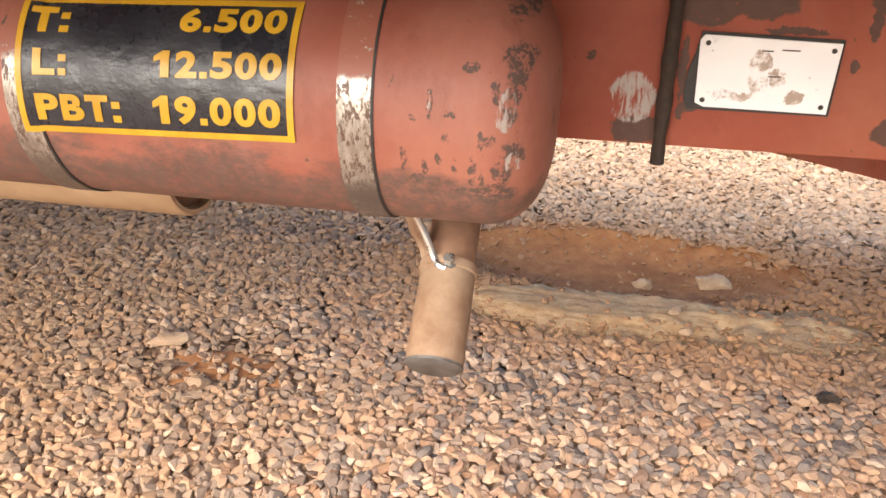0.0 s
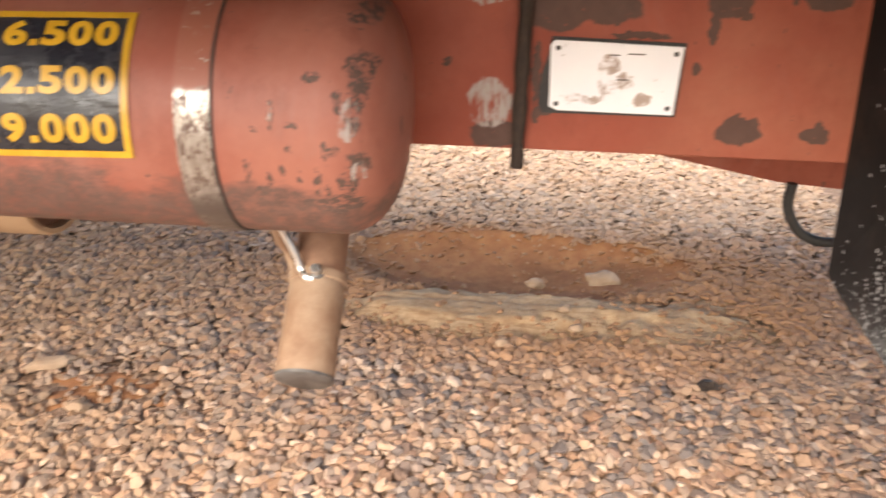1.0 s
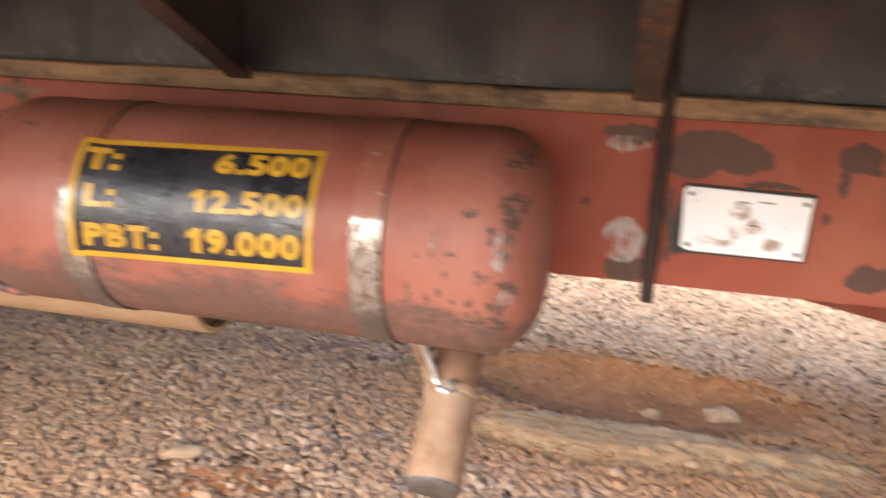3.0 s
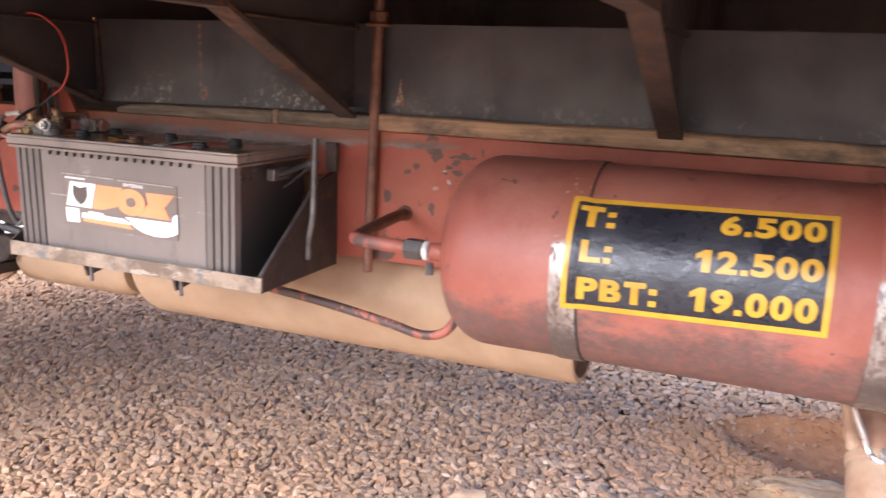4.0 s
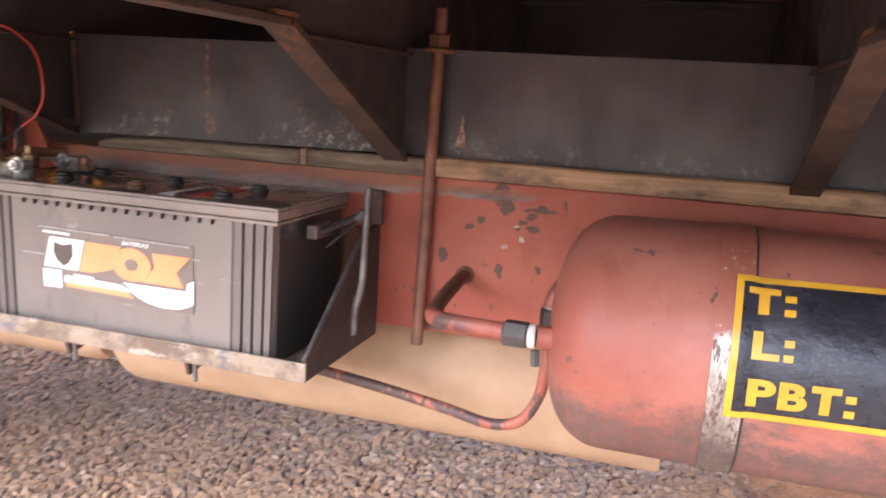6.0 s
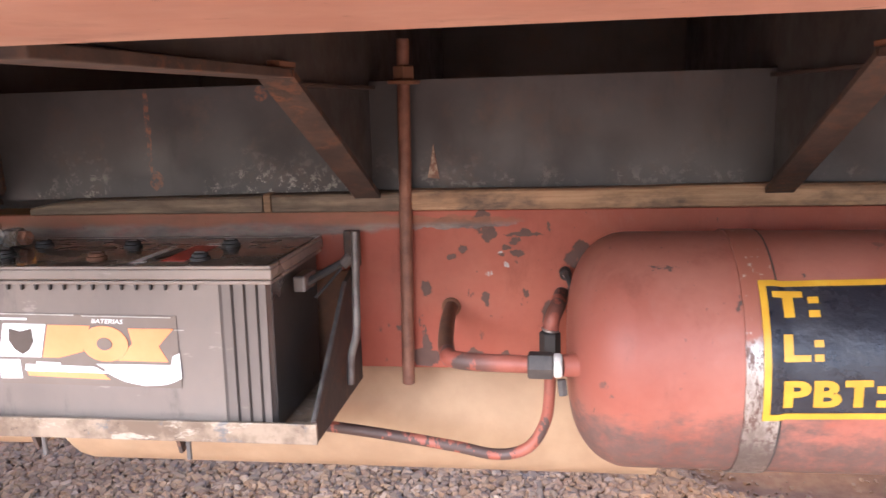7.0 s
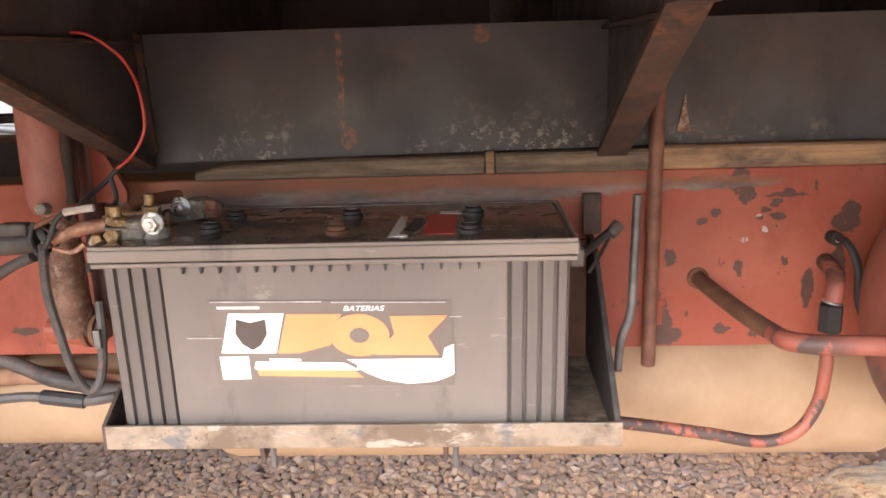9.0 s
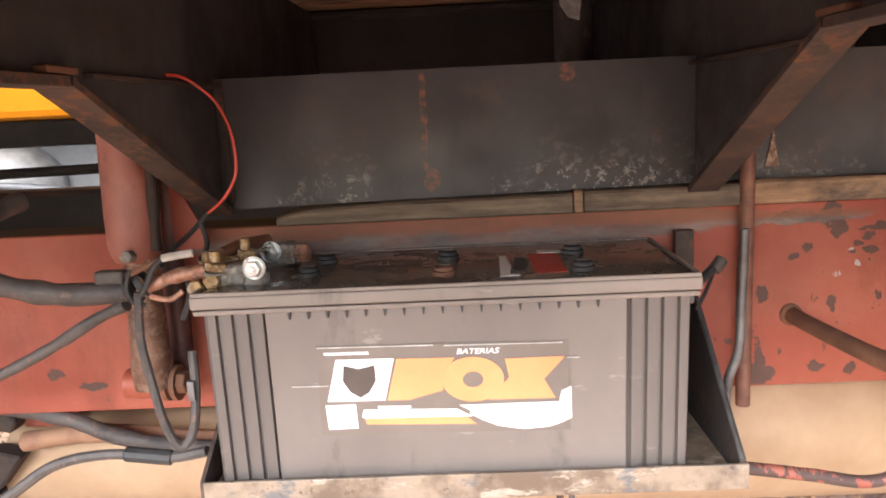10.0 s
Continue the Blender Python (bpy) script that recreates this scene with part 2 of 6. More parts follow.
M_SHAFT = flecked("worn_shaft", (0.11, 0.05, 0.03), (0.2, 0.1, 0.06), (0.46, 0.36, 0.26), 0.54, 90, 0.5, 0.2)
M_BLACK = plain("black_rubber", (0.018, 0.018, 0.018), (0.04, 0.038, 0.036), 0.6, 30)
M_SLEEVE = flecked("grey_sleeve", (0.034, 0.031, 0.03), (0.098, 0.082, 0.072), (0.24, 0.135, 0.1), 0.6, 40, 0.6)
M_REDWIRE = plain("red_wire", (0.55, 0.05, 0.03), (0.6, 0.09, 0.06), 0.4, 50)
M_TIMBER = timber("packing_timber", (0.25, 0.15, 0.085), (0.43, 0.275, 0.16))
M_TIMBER_OLD = timber("weathered_timber", (0.1, 0.075, 0.055), (0.27, 0.2, 0.135))
M_PLANK = timber("bed_plank", (0.2, 0.105, 0.06), (0.4, 0.23, 0.135))
M_TAN = plain("dusty_tan", (0.33, 0.215, 0.125), (0.42, 0.29, 0.175), 0.75, 9, 0, 0.3)
M_SOCK = plain("clay_coated_tube", (0.21, 0.115, 0.065), (0.36, 0.25, 0.165), 0.8, 13, 0, 0.5)
M_TUBE = plain("brown_tube", (0.2, 0.1, 0.06), (0.3, 0.17, 0.1), 0.75, 22)
M_SOIL = plain("clay_soil", (0.25, 0.1, 0.037), (0.36, 0.168, 0.07), 0.95, 22, 0, 1.0)
def layered_clay():
    n = Nodes("clay_strip")
    c = n.mix(n.step(n.noise(16, 7, 0.7), 0.35, 0.65), (0.33, 0.195, 0.1), (0.46, 0.315, 0.18))
    c = n.mix(n.step(n.noise(38, 6, 0.7, (0.12, 1, 1), 0.3), 0.5, 0.68, 0.0, 0.75), c, (0.2, 0.105, 0.05))
    c = n.mix(n.step(n.noise(120, 4, 0.7), 0.62, 0.7, 0.0, 0.7), c, (0.5, 0.4, 0.28))
    return n.done(c, 0.95, 0, n.noise(60, 7, 0.75, (0.5, 1, 1)), 1.0, 0.006)


M_CONCRETE = layered_clay()
M_OIL = plain("oily_dirt", (0.02, 0.013, 0.01), (0.05, 0.032, 0.022), 0.8, 60, 0, 0.8)
M_APRON = plain("pale_daylit_concrete", (0.5, 0.48, 0.44), (0.62, 0.6, 0.55), 0.9, 3)


def dark_beam():
    n = Nodes("black_beam_paint")
    c = n.mix(n.step(n.noise(4, 5), 0.35, 0.7), (0.032, 0.03, 0.031), (0.064, 0.058, 0.056))
    c = n.mix(n.math("MULTIPLY", n.step(n.noise(9, 7, 0.72), 0.48, 0.7), 0.6), c, (0.08, 0.05, 0.035))
    c = n.mix(n.step(n.noise(22, 7, 0.7, (1, 1, 0.3)), 0.52, 0.7, 0.0, 0.5), c, (0.03, 0.027, 0.028))
    x, _, z = n.axes()
    low = n.math("MAXIMUM", n.step(z, 1.15, 1.108), n.step(z, 1.2, 1.1, 0.0, 0.3))
    fleck = n.math("MULTIPLY", n.step(n.noise(85, 7, 0.75), 0.53, 0.58), n.math("MULTIPLY", n.math("MULTIPLY", low, n.step(x, -0.95, -1.2, 0.3, 1.0)), n.step(n.noise(9, 4), 0.45, 0.56)))
    c = n.mix(n.math("MULTIPLY", fleck, 0.85), c, n.mix(n.noise(40, 3), (0.2, 0.2, 0.16), (0.36, 0.33, 0.29)))
    c = n.mix(n.math("MULTIPLY", n.spots([(-1.432, 1.2, 0.005, 0.075), (-1.425, 1.12, 0.012, 0.015), (-1.245, 1.25, 0.012, 0.012)], 0.006, 60), n.step(n.noise(70, 6, 0.75), 0.42, 0.6, 0.0, 0.9)), c, (0.22, 0.085, 0.04))
    return n.done(c, n.step(n.noise(11, 6, 0.65), 0.35, 0.65, 0.42, 0.62), 0, n.noise(40, 5), 0.3, 0.001)


def chips(n, scale, chance, size=0.42):
    """Separate ragged chips: a share of the cells of a fine lattice, each with an uneven patch in it."""
    m = n.add("ShaderNodeMapping")
    m.inputs["Scale"].default_value = (1.0, 1.0, 0.6)
    warp = n.add("ShaderNodeVectorMath")
    warp.operation = "ADD"
    fuzz = n.add("ShaderNodeTexNoise")
    fuzz.inputs["Scale"].default_value, fuzz.inputs["Detail"].default_value = scale * 1.7, 4.0
    n.put(n.co, fuzz.inputs["Vector"])
    k = n.add("ShaderNodeVectorMath")
    k.operation = "SCALE"
    k.inputs["Scale"].default_value = 0.9 / scale
    n.put(fuzz.outputs["Color"], k.inputs[0])
    n.put(n.co, warp.inputs[0])
    n.put(k.outputs[0], warp.inputs[1])
    n.put(warp.outputs[0], m.inputs["Vector"])
    v = n.add("ShaderNodeTexVoronoi")
    v.inputs["Scale"].default_value = scale
    n.put(m.outputs[0], v.inputs["Vector"])
    sep = n.add("ShaderNodeSeparateColor")
    n.put(v.outputs["Color"], sep.inputs[0])
    pick = n.math("LESS_THAN", sep.outputs[0], chance)
    wide = n.step(sep.outputs[1], 0.0, 1.0, size * 0.4, size)
    return n.math("MULTIPLY", pick, n.step(n.math("SUBTRACT", v.outputs["Distance"], wide), 0.04, -0.04))


def guard_paint(name, side):
    """Black paint scoured by stones: grey chips, thicker low down, and bare bright edges."""
    n = Nodes(name)
    c = n.mix(n.step(n.noise(3, 6), 0.3, 0.7), (0.012, 0.0105, 0.0105), (0.024, 0.021, 0.021))
    x, y, z = n.axes()
    away = n.math("SUBTRACT", y, n.math("ADD", 0.712, n.math("MULTIPLY", n.math("SUBTRACT", z, 0.6), 0.111)))
    if side:
        c = n.mix(n.step(n.noise(9, 6, 0.65, (1, 1, 0.5)), 0.5, 0.7, 0.0, 0.5), c, (0.04, 0.028, 0.022))
        fore = n.step(n.math("ADD", y, n.math("MULTIPLY", n.noise(9, 4), 0.12)), 1.22, 1.02)
        low = n.math("MULTIPLY", n.step(z, 0.82, 0.63), fore)
        mid = n.math("MULTIPLY", n.step(z, 1.06, 0.72), fore)
        chance = n.math("ADD", n.math("ADD", 0.008, n.math("MULTIPLY", mid, 0.13)), n.math("MULTIPLY", low, 0.75))
        chance = n.math("ADD", chance, n.math("MULTIPLY", n.step(away, 0.13, 0.0), n.step(z, 1.1, 0.95, 0.0, 0.16)))
        chance = n.math("MULTIPLY", chance, n.step(n.noise(14, 4), 0.35, 0.6, 0.45, 1.35))
        fleck = n.math("MAXIMUM", chips(n, 120, n.math("MULTIPLY", chance, 0.36), 0.36), chips(n, 270, chance, 0.5))
        bloom = n.math("MULTIPLY", n.step(n.math("ADD", z, n.math("MULTIPLY", n.noise(30, 6, 0.7), 0.06)), 0.715, 0.65, 0.0, 0.8), n.math("MULTIPLY", fore, n.step(n.noise(80, 6, 0.75), 0.36, 0.6)))
        edge = n.math("MULTIPLY", n.step(n.math("ADD", away, n.math("MULTIPLY", n.noise(45, 7, 0.8), 0.04)), 0.03, 0.024), n.math("MULTIPLY", n.step(z, 1.095, 1.08), n.step(n.noise(150, 6, 0.75), 0.44, 0.55, 0.0, 0.95)))
        c = n.mix(bloom, c, (0.17, 0.175, 0.18))
        c = n.mix(n.math("MAXIMUM", fleck, edge), c, n.mix(n.noise(50, 3), (0.22, 0.225, 0.23), (0.42, 0.42, 0.42)))
    else:
        out = n.math("SUBTRACT", x, n.math("ADD", 0.649, n.math("MULTIPLY", n.math("SUBTRACT", z, 0.6), 0.0804)))
        edge = n.math("MULTIPLY", n.step(n.math("ADD", out, n.math("MULTIPLY", n.noise(50, 7, 0.8), 0.045)), 0.028, 0.023), n.step(n.noise(140, 6, 0.75), 0.42, 0.54))
        top = n.math("MULTIPLY", n.step(z, 1.066, 1.08), n.step(n.noise(40, 4), 0.48, 0.55))
        foot = n.math("MULTIPLY", n.step(n.math("SUBTRACT", z, n.math("MULTIPLY", n.noise(40, 5, 0.7), 0.012)), 0.596, 0.592), n.step(n.noise(25, 3), 0.5, 0.58))
        marks = n.spots([(0.772, 1.055, 0.012, 0.006), (0.758, 1.04, 0.009, 0.007), (0.78, 0.96, 0.004, 0.008), (0.684, 0.92, 0.003, 0.014), (0.817, 0.644, 0.004, 0.003), (0.838, 0.644, 0.004, 0.003), (0.836, 0.632, 0.003, 0.003), (0.652, 0.606, 0.009, 0.009)], 0.008, 110)
        c = n.mix(1.0, c, n.mix(n.noise(2.5, 6, 0.6), (0.02, 0.0185, 0.0185), (0.038, 0.034, 0.034)))
        rubs = n.math("MULTIPLY", n.step(n.noise(9, 6, 0.65, (1.6, 1, 0.35), 0.8), 0.52, 0.72), 0.6)
        c = n.mix(rubs, c, (0.06, 0.056, 0.055))
        c = n.mix(n.math("MULTIPLY", chips(n, 130, 0.02, 0.4), 0.6), c, (0.16, 0.15, 0.15))
        c = n.mix(n.math("MAXIMUM", n.math("MAXIMUM", edge, foot), n.math("MAXIMUM", top, marks)), c, n.mix(n.noise(60, 3), (0.24, 0.24, 0.24), (0.42, 0.41, 0.4)))
    return n.done(c, n.step(n.noise(8, 6, 0.6), 0.35, 0.65, 0.42, 0.66), 0, n.noise(60, 5), 0.3, 0.001, 0.07 if side else 0.26)


def battery_case(name, dust):
    """Black moulded plastic under brown dust; the amount also stands for light on a face."""
    n = Nodes(name)
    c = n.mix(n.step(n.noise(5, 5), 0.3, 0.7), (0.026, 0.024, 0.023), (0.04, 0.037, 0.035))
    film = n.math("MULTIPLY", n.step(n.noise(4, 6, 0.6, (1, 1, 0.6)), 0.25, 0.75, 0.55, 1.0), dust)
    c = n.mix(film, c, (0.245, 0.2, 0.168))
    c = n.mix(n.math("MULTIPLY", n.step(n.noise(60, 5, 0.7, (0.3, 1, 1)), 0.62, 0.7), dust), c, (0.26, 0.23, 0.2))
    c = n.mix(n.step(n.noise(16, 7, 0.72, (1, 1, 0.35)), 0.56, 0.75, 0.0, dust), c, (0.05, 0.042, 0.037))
    c = n.mix(n.math("MULTIPLY", n.step(n.noise(38, 6, 0.75, (6, 1, 0.12)), 0.72, 0.76), 0.5), c, (0.33, 0.3, 0.28))
    return n.done(c, n.math("ADD", 0.2, n.math("MULTIPLY", n.noise(9, 4), 0.24)), 0, n.noise(120, 4), 0.12, 0.0006, 0.9)


def dirty_top():
    n = Nodes("battery_lid_top")
    c = n.mix(n.step(n.noise(9, 6, 0.65), 0.4, 0.65), (0.036, 0.03, 0.026), (0.115, 0.083, 0.062))
    x, _, _ = n.axes()
    near = n.math("MULTIPLY", n.step(x, -1.5, -1.66), n.step(n.noise(28, 6, 0.7), 0.42, 0.6))
    c = n.mix(near, c, (0.2, 0.14, 0.085))
    c = n.mix(n.math("MULTIPLY", n.step(n.noise(75, 6, 0.75), 0.6, 0.66), 0.6), c, (0.32, 0.26, 0.2))
    return n.done(c, n.step(n.noise(14, 5, 0.65), 0.4, 0.6, 0.12, 0.42), 0, n.noise(50, 5), 0.3, 0.001, 0.7)


def worn_strap():
    n = Nodes("strap_steel")
    _, _, z = n.axes()
    red = n.step(n.math("ADD", z, n.math("MULTIPLY", n.noise(40, 5, 0.7), 0.03)), 0.972, 0.985)
    worn = n.math("MAXIMUM", n.math("MULTIPLY", red, n.step(n.noise(90, 5, 0.7), 0.66, 0.6)), n.step(n.noise(120, 7, 0.8, (1.2, 1, 0.4)), 0.51, 0.55))
    bare = n.mix(n.step(n.noise(60, 6, 0.7, (1, 1, 0.4)), 0.35, 0.65), (0.52, 0.49, 0.45), (0.26, 0.23, 0.2))
    tint = n.mix(red, (0.1, 0.055, 0.04), (0.27, 0.095, 0.062))
    c = n.mix(worn, bare, tint)
    c = n.mix(n.math("MULTIPLY", n.step(z, 0.89, 0.82, 0, 0.95), n.step(n.noise(35, 5, 0.7), 0.25, 0.5)), c, (0.1, 0.08, 0.07))
    return n.done(c, n.mix(worn, (0.3, 0.3, 0.3), (0.5, 0.5, 0.5)), n.math("MULTIPLY", n.math("SUBTRACT", 1.0, worn), 0.55), n.noise(60, 5), 0.3, 0.001)


def worn_plate():
    n = Nodes("white_plate_paint")
    stain = n.spots([(0.262, 0.945, 0.016, 0.016), (0.262, 0.918, 0.01, 0.022), (0.232, 0.9, 0.03, 0.006), (0.31, 0.9, 0.012, 0.01), (0.285, 0.925, 0.012, 0.01)], 0.014, 50)
    stain = n.math("MULTIPLY", stain, n.step(n.noise(45, 6, 0.7), 0.42, 0.6))
    c = n.mix(n.step(n.noise(20, 5), 0.3, 0.7), (0.84, 0.85, 0.88), (0.88, 0.89, 0.91))
    c = n.mix(n.math("MULTIPLY", stain, 0.85), c, (0.3, 0.2, 0.14))
    c = n.mix(n.math("MULTIPLY", n.step(n.noise(95, 5, 0.75, (0.6, 1, 1)), 0.64, 0.7), n.step(n.noise(14, 3), 0.42, 0.58)), c, (0.16, 0.13, 0.11))
    return n.done(c, 0.5, 0, n.noise(50, 4), 0.2, 0.001)


def stones(name):
    n = Nodes(name)
    r = n.add("ShaderNodeNewGeometry").outputs["Random Per Island"]
    tones = [(0.360, 0.212, 0.129), (0.131, 0.112, 0.108), (0.450, 0.289, 0.187), (0.378, 0.221, 0.149), (0.216, 0.174, 0.154), (0.522, 0.365, 0.257), (0.306, 0.170, 0.100), (0.270, 0.221, 0.195),
             (0.414, 0.264, 0.170), (0.594, 0.451, 0.349), (0.288, 0.157, 0.095), (0.104, 0.093, 0.095), (0.387, 0.255, 0.174), (0.468, 0.289, 0.191), (0.342, 0.225, 0.154), (0.171, 0.143, 0.131)]
    c = n.ramp(r, [(i / 16, t) for i, t in enumerate(tones)])
    c = n.mix(n.math("MULTIPLY", n.noise(130, 4), 0.3), c, (0.2, 0.12, 0.07))
    c = n.mix(n.step(n.noise(300, 5, 0.7), 0.55, 0.7, 0.0, 0.25), c, (0.5, 0.4, 0.31))
    c = n.mix(n.math("MULTIPLY", n.step(n.noise(1.6, 3), 0.45, 0.7), 0.28), c, n.mix(r, (0.2, 0.115, 0.066), (0.38, 0.23, 0.13)))
    x, y, _ = n.axes()
    u, w = n.math("MULTIPLY", n.math("SUBTRACT", x, 0.3), 1.0), n.math("MULTIPLY", n.math("SUBTRACT", y, 2.45), 1.9)
    d = n.math("SQRT", n.math("ADD", n.math("MULTIPLY", u, u), n.math("MULTIPLY", w, w)))
    d = n.math("ADD", d, n.math("MULTIPLY", n.math("SUBTRACT", n.noise(5, 6, 0.7), 0.5), 0.9))
    c = n.mix(n.math("MULTIPLY", n.step(d, 1.3, 0.6), 0.82), c, n.mix(n.noise(40, 4), (0.27, 0.125, 0.055), (0.4, 0.225, 0.115)))
    # Stones lightened past about y 3 for the daylight beyond the trailer.
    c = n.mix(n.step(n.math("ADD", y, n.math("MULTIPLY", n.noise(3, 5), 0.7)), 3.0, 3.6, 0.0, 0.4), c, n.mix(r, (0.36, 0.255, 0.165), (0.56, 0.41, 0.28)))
    # Stones turn browner and darker towards negative x.
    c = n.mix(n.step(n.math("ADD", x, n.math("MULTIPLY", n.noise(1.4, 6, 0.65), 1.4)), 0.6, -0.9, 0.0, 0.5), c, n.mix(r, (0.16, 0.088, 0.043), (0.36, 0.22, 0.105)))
    return n.done(c, 0.9, 0, n.noise(220, 4), 0.3, 0.001, 0.2)


def gravel_ground():
    n = Nodes("gravel_bed")
    cell = n.cells(42)
    c = n.ramp(n.cells(42, "F1", "Color"), [(0.0, (0.18, 0.12, 0.08)), (0.5, (0.3, 0.185, 0.115)), (1.0, (0.42, 0.29, 0.19))])
    c = n.mix(n.step(cell, 0.25, 0.6), c, (0.19, 0.12, 0.078))
    c = n.mix(n.step(n.noise(0.7, 4), 0.4, 0.7, 0, 0.4), c, (0.3, 0.17, 0.09))
    return n.done(c, 0.9, 0, n.math("MULTIPLY", cell, -1.0), 0.9, 0.012)


M_BEAM, M_GUARD_SIDE, M_GUARD_FRONT = dark_beam(), guard_paint("guard_side_paint", True), guard_paint("guard_front_paint", False)
# Dust amounts per face also paint light: lid lightened, end face darkened.
M_CASE, M_CASE_FRONT, M_CASE_LID, M_LID, M_STRAP, M_PLATE = battery_case("battery_plastic", 0.38), battery_case("dusty_battery_front", 0.74), battery_case("lit_battery_lid", 1.0), dirty_top(), worn_strap(), worn_plate()
M_CASE_SIDE = battery_case("shaded_battery_side", 0.04)
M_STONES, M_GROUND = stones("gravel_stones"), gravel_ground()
def decal_film():
    n = Nodes("decal_black")
    c = n.mix(n.step(n.noise(14, 6, 0.65), 0.35, 0.7), (0.013, 0.014, 0.02), (0.03, 0.031, 0.038))
    wrinkle = n.math("ADD", n.noise(26, 5, 0.6, (1, 1, 1.6)), n.math("MULTIPLY", n.noise(90, 4), 0.3))
    return n.done(c, n.step(n.noise(20, 6, 0.7), 0.35, 0.65, 0.22, 0.42), 0, wrinkle, 0.45, 0.004, 0.45)


M_DECAL = decal_film()
M_YELLOW = plain("decal_yellow", (0.5, 0.275, 0.016), (0.58, 0.34, 0.026), 0.35, 40, 0, 0.1)
M_ORANGE = plain("print_orange", (0.8, 0.28, 0.11), (0.86, 0.33, 0.14), 0.32, 15, 0, 0.1)
M_PRINT = plain("print_white", (0.78, 0.77, 0.75), (0.83, 0.82, 0.8), 0.4, 15, 0, 0.1)
M_PRINT_BROWN = plain("print_brown", (0.055, 0.04, 0.032), (0.08, 0.06, 0.048), 0.4, 15, 0, 0.1)
M_LABEL_GROUND = plain("label_ground", (0.162, 0.13, 0.108), (0.188, 0.153, 0.128), 0.4, 15, 0, 0.1)
M_LABEL_RED = plain("label_red", (0.4, 0.03, 0.02), (0.5, 0.05, 0.03), 0.4, 30)
M_TRUCK = plain("truck_yellow", (0.21, 0.07, 0.001), (0.24, 0.082, 0.0014), 0.7, 4, 0.0, 0.25, None, 0.03)
# White darkened to grey: the shade on the far fuel tank.
M_CAR = plain("shaded_tank_white", (0.06, 0.057, 0.05), (0.15, 0.14, 0.125), 0.5, 9)
def tray_paint():
    n = Nodes("tray_steel")
    c = n.mix(n.step(n.noise(16, 6, 0.65), 0.38, 0.6), (0.13, 0.09, 0.06), (0.27, 0.205, 0.145))
    c = n.mix(n.step(n.noise(24, 7, 0.72, (0.6, 1, 1.6)), 0.54, 0.62, 0.0, 0.75), c, (0.4, 0.34, 0.27))
    c = n.mix(n.step(n.noise(17, 7, 0.72, (0.8, 1.3, 1.2)), 0.56, 0.63, 0.0, 0.8), c, (0.105, 0.105, 0.112))
    c = n.mix(n.step(n.noise(60, 6, 0.75), 0.6, 0.66, 0.0, 0.8), c, (0.07, 0.045, 0.03))
    return n.done(c, 0.55, 0.15, n.noise(60, 6), 0.5, 0.001)


M_TRAY = tray_paint()


# ---- mesh tools ----
def thing(name, at, label, category, group="", kind=""):
    ob = new(name)
    ob.location = at
    return tagged(ob, label, category, group, kind)


def part(name, bm, material, parent=None, label="", smooth=False):
    me = bpy.data.meshes.new(name)
    bmesh.ops.recalc_face_normals(bm, faces=bm.faces[:])
    bm.to_mesh(me)
    bm.free()
    me.materials.append(material)
    if smooth:
        for p in me.polygons:
            p.use_smooth = True
        me.set_sharp_from_angle(angle=radians(smooth if smooth is not True else 40))
    ob = new(name, me)
    if parent is not None:
        ob.parent = parent
        ob.matrix_parent_inverse = Matrix.Translation(parent.location).inverted()
    if label:
        ob["label"] = label
    return ob


def box(x0, x1, y0, y1, z0, z1, bevel=0.002, bm=None, m=None):
    bm = bm or bmesh.new()
    vs = bmesh.ops.create_cube(bm, size=1.0)["verts"]
    for v in vs:
        v.co = Vector(((x0 + x1) / 2 + v.co.x * (x1 - x0), (y0 + y1) / 2 + v.co.y * (y1 - y0), (z0 + z1) / 2 + v.co.z * (z1 - z0)))
    if bevel:
        es = list({e for v in vs for e in v.link_edges})
        vs = [v for v in bmesh.ops.bevel(bm, geom=es, offset=bevel, segments=2, affect="EDGES", profile=0.5)["verts"]]
    if m is not None:
        bmesh.ops.transform(bm, matrix=m, verts=bm.verts[:])
    return bm


def prism(points, axis, a, b, bm=None, bevel=0.0):
    """A flat plate: an outline of points in the two other axes, drawn out along axis from a to b."""
    bm = bm or bmesh.new()
    def at(p, q):
        return (q, p[0], p[1]) if axis == "x" else (p[0], q, p[1]) if axis == "y" else (p[0], p[1], q)
    lo = [bm.verts.new(at(p, a)) for p in points]
    hi = [bm.verts.new(at(p, b)) for p in points]
    bm.faces.new(lo)
    bm.faces.new(hi[::-1])
    n = len(points)
    for i in range(n):
        bm.faces.new((lo[i], lo[(i + 1) % n], hi[(i + 1) % n], hi[i]))
    if bevel:
        bmesh.ops.recalc_face_normals(bm, faces=bm.faces[:])
        bmesh.ops.bevel(bm, geom=bm.edges[:], offset=bevel, segments=1, affect="EDGES")
    return bm


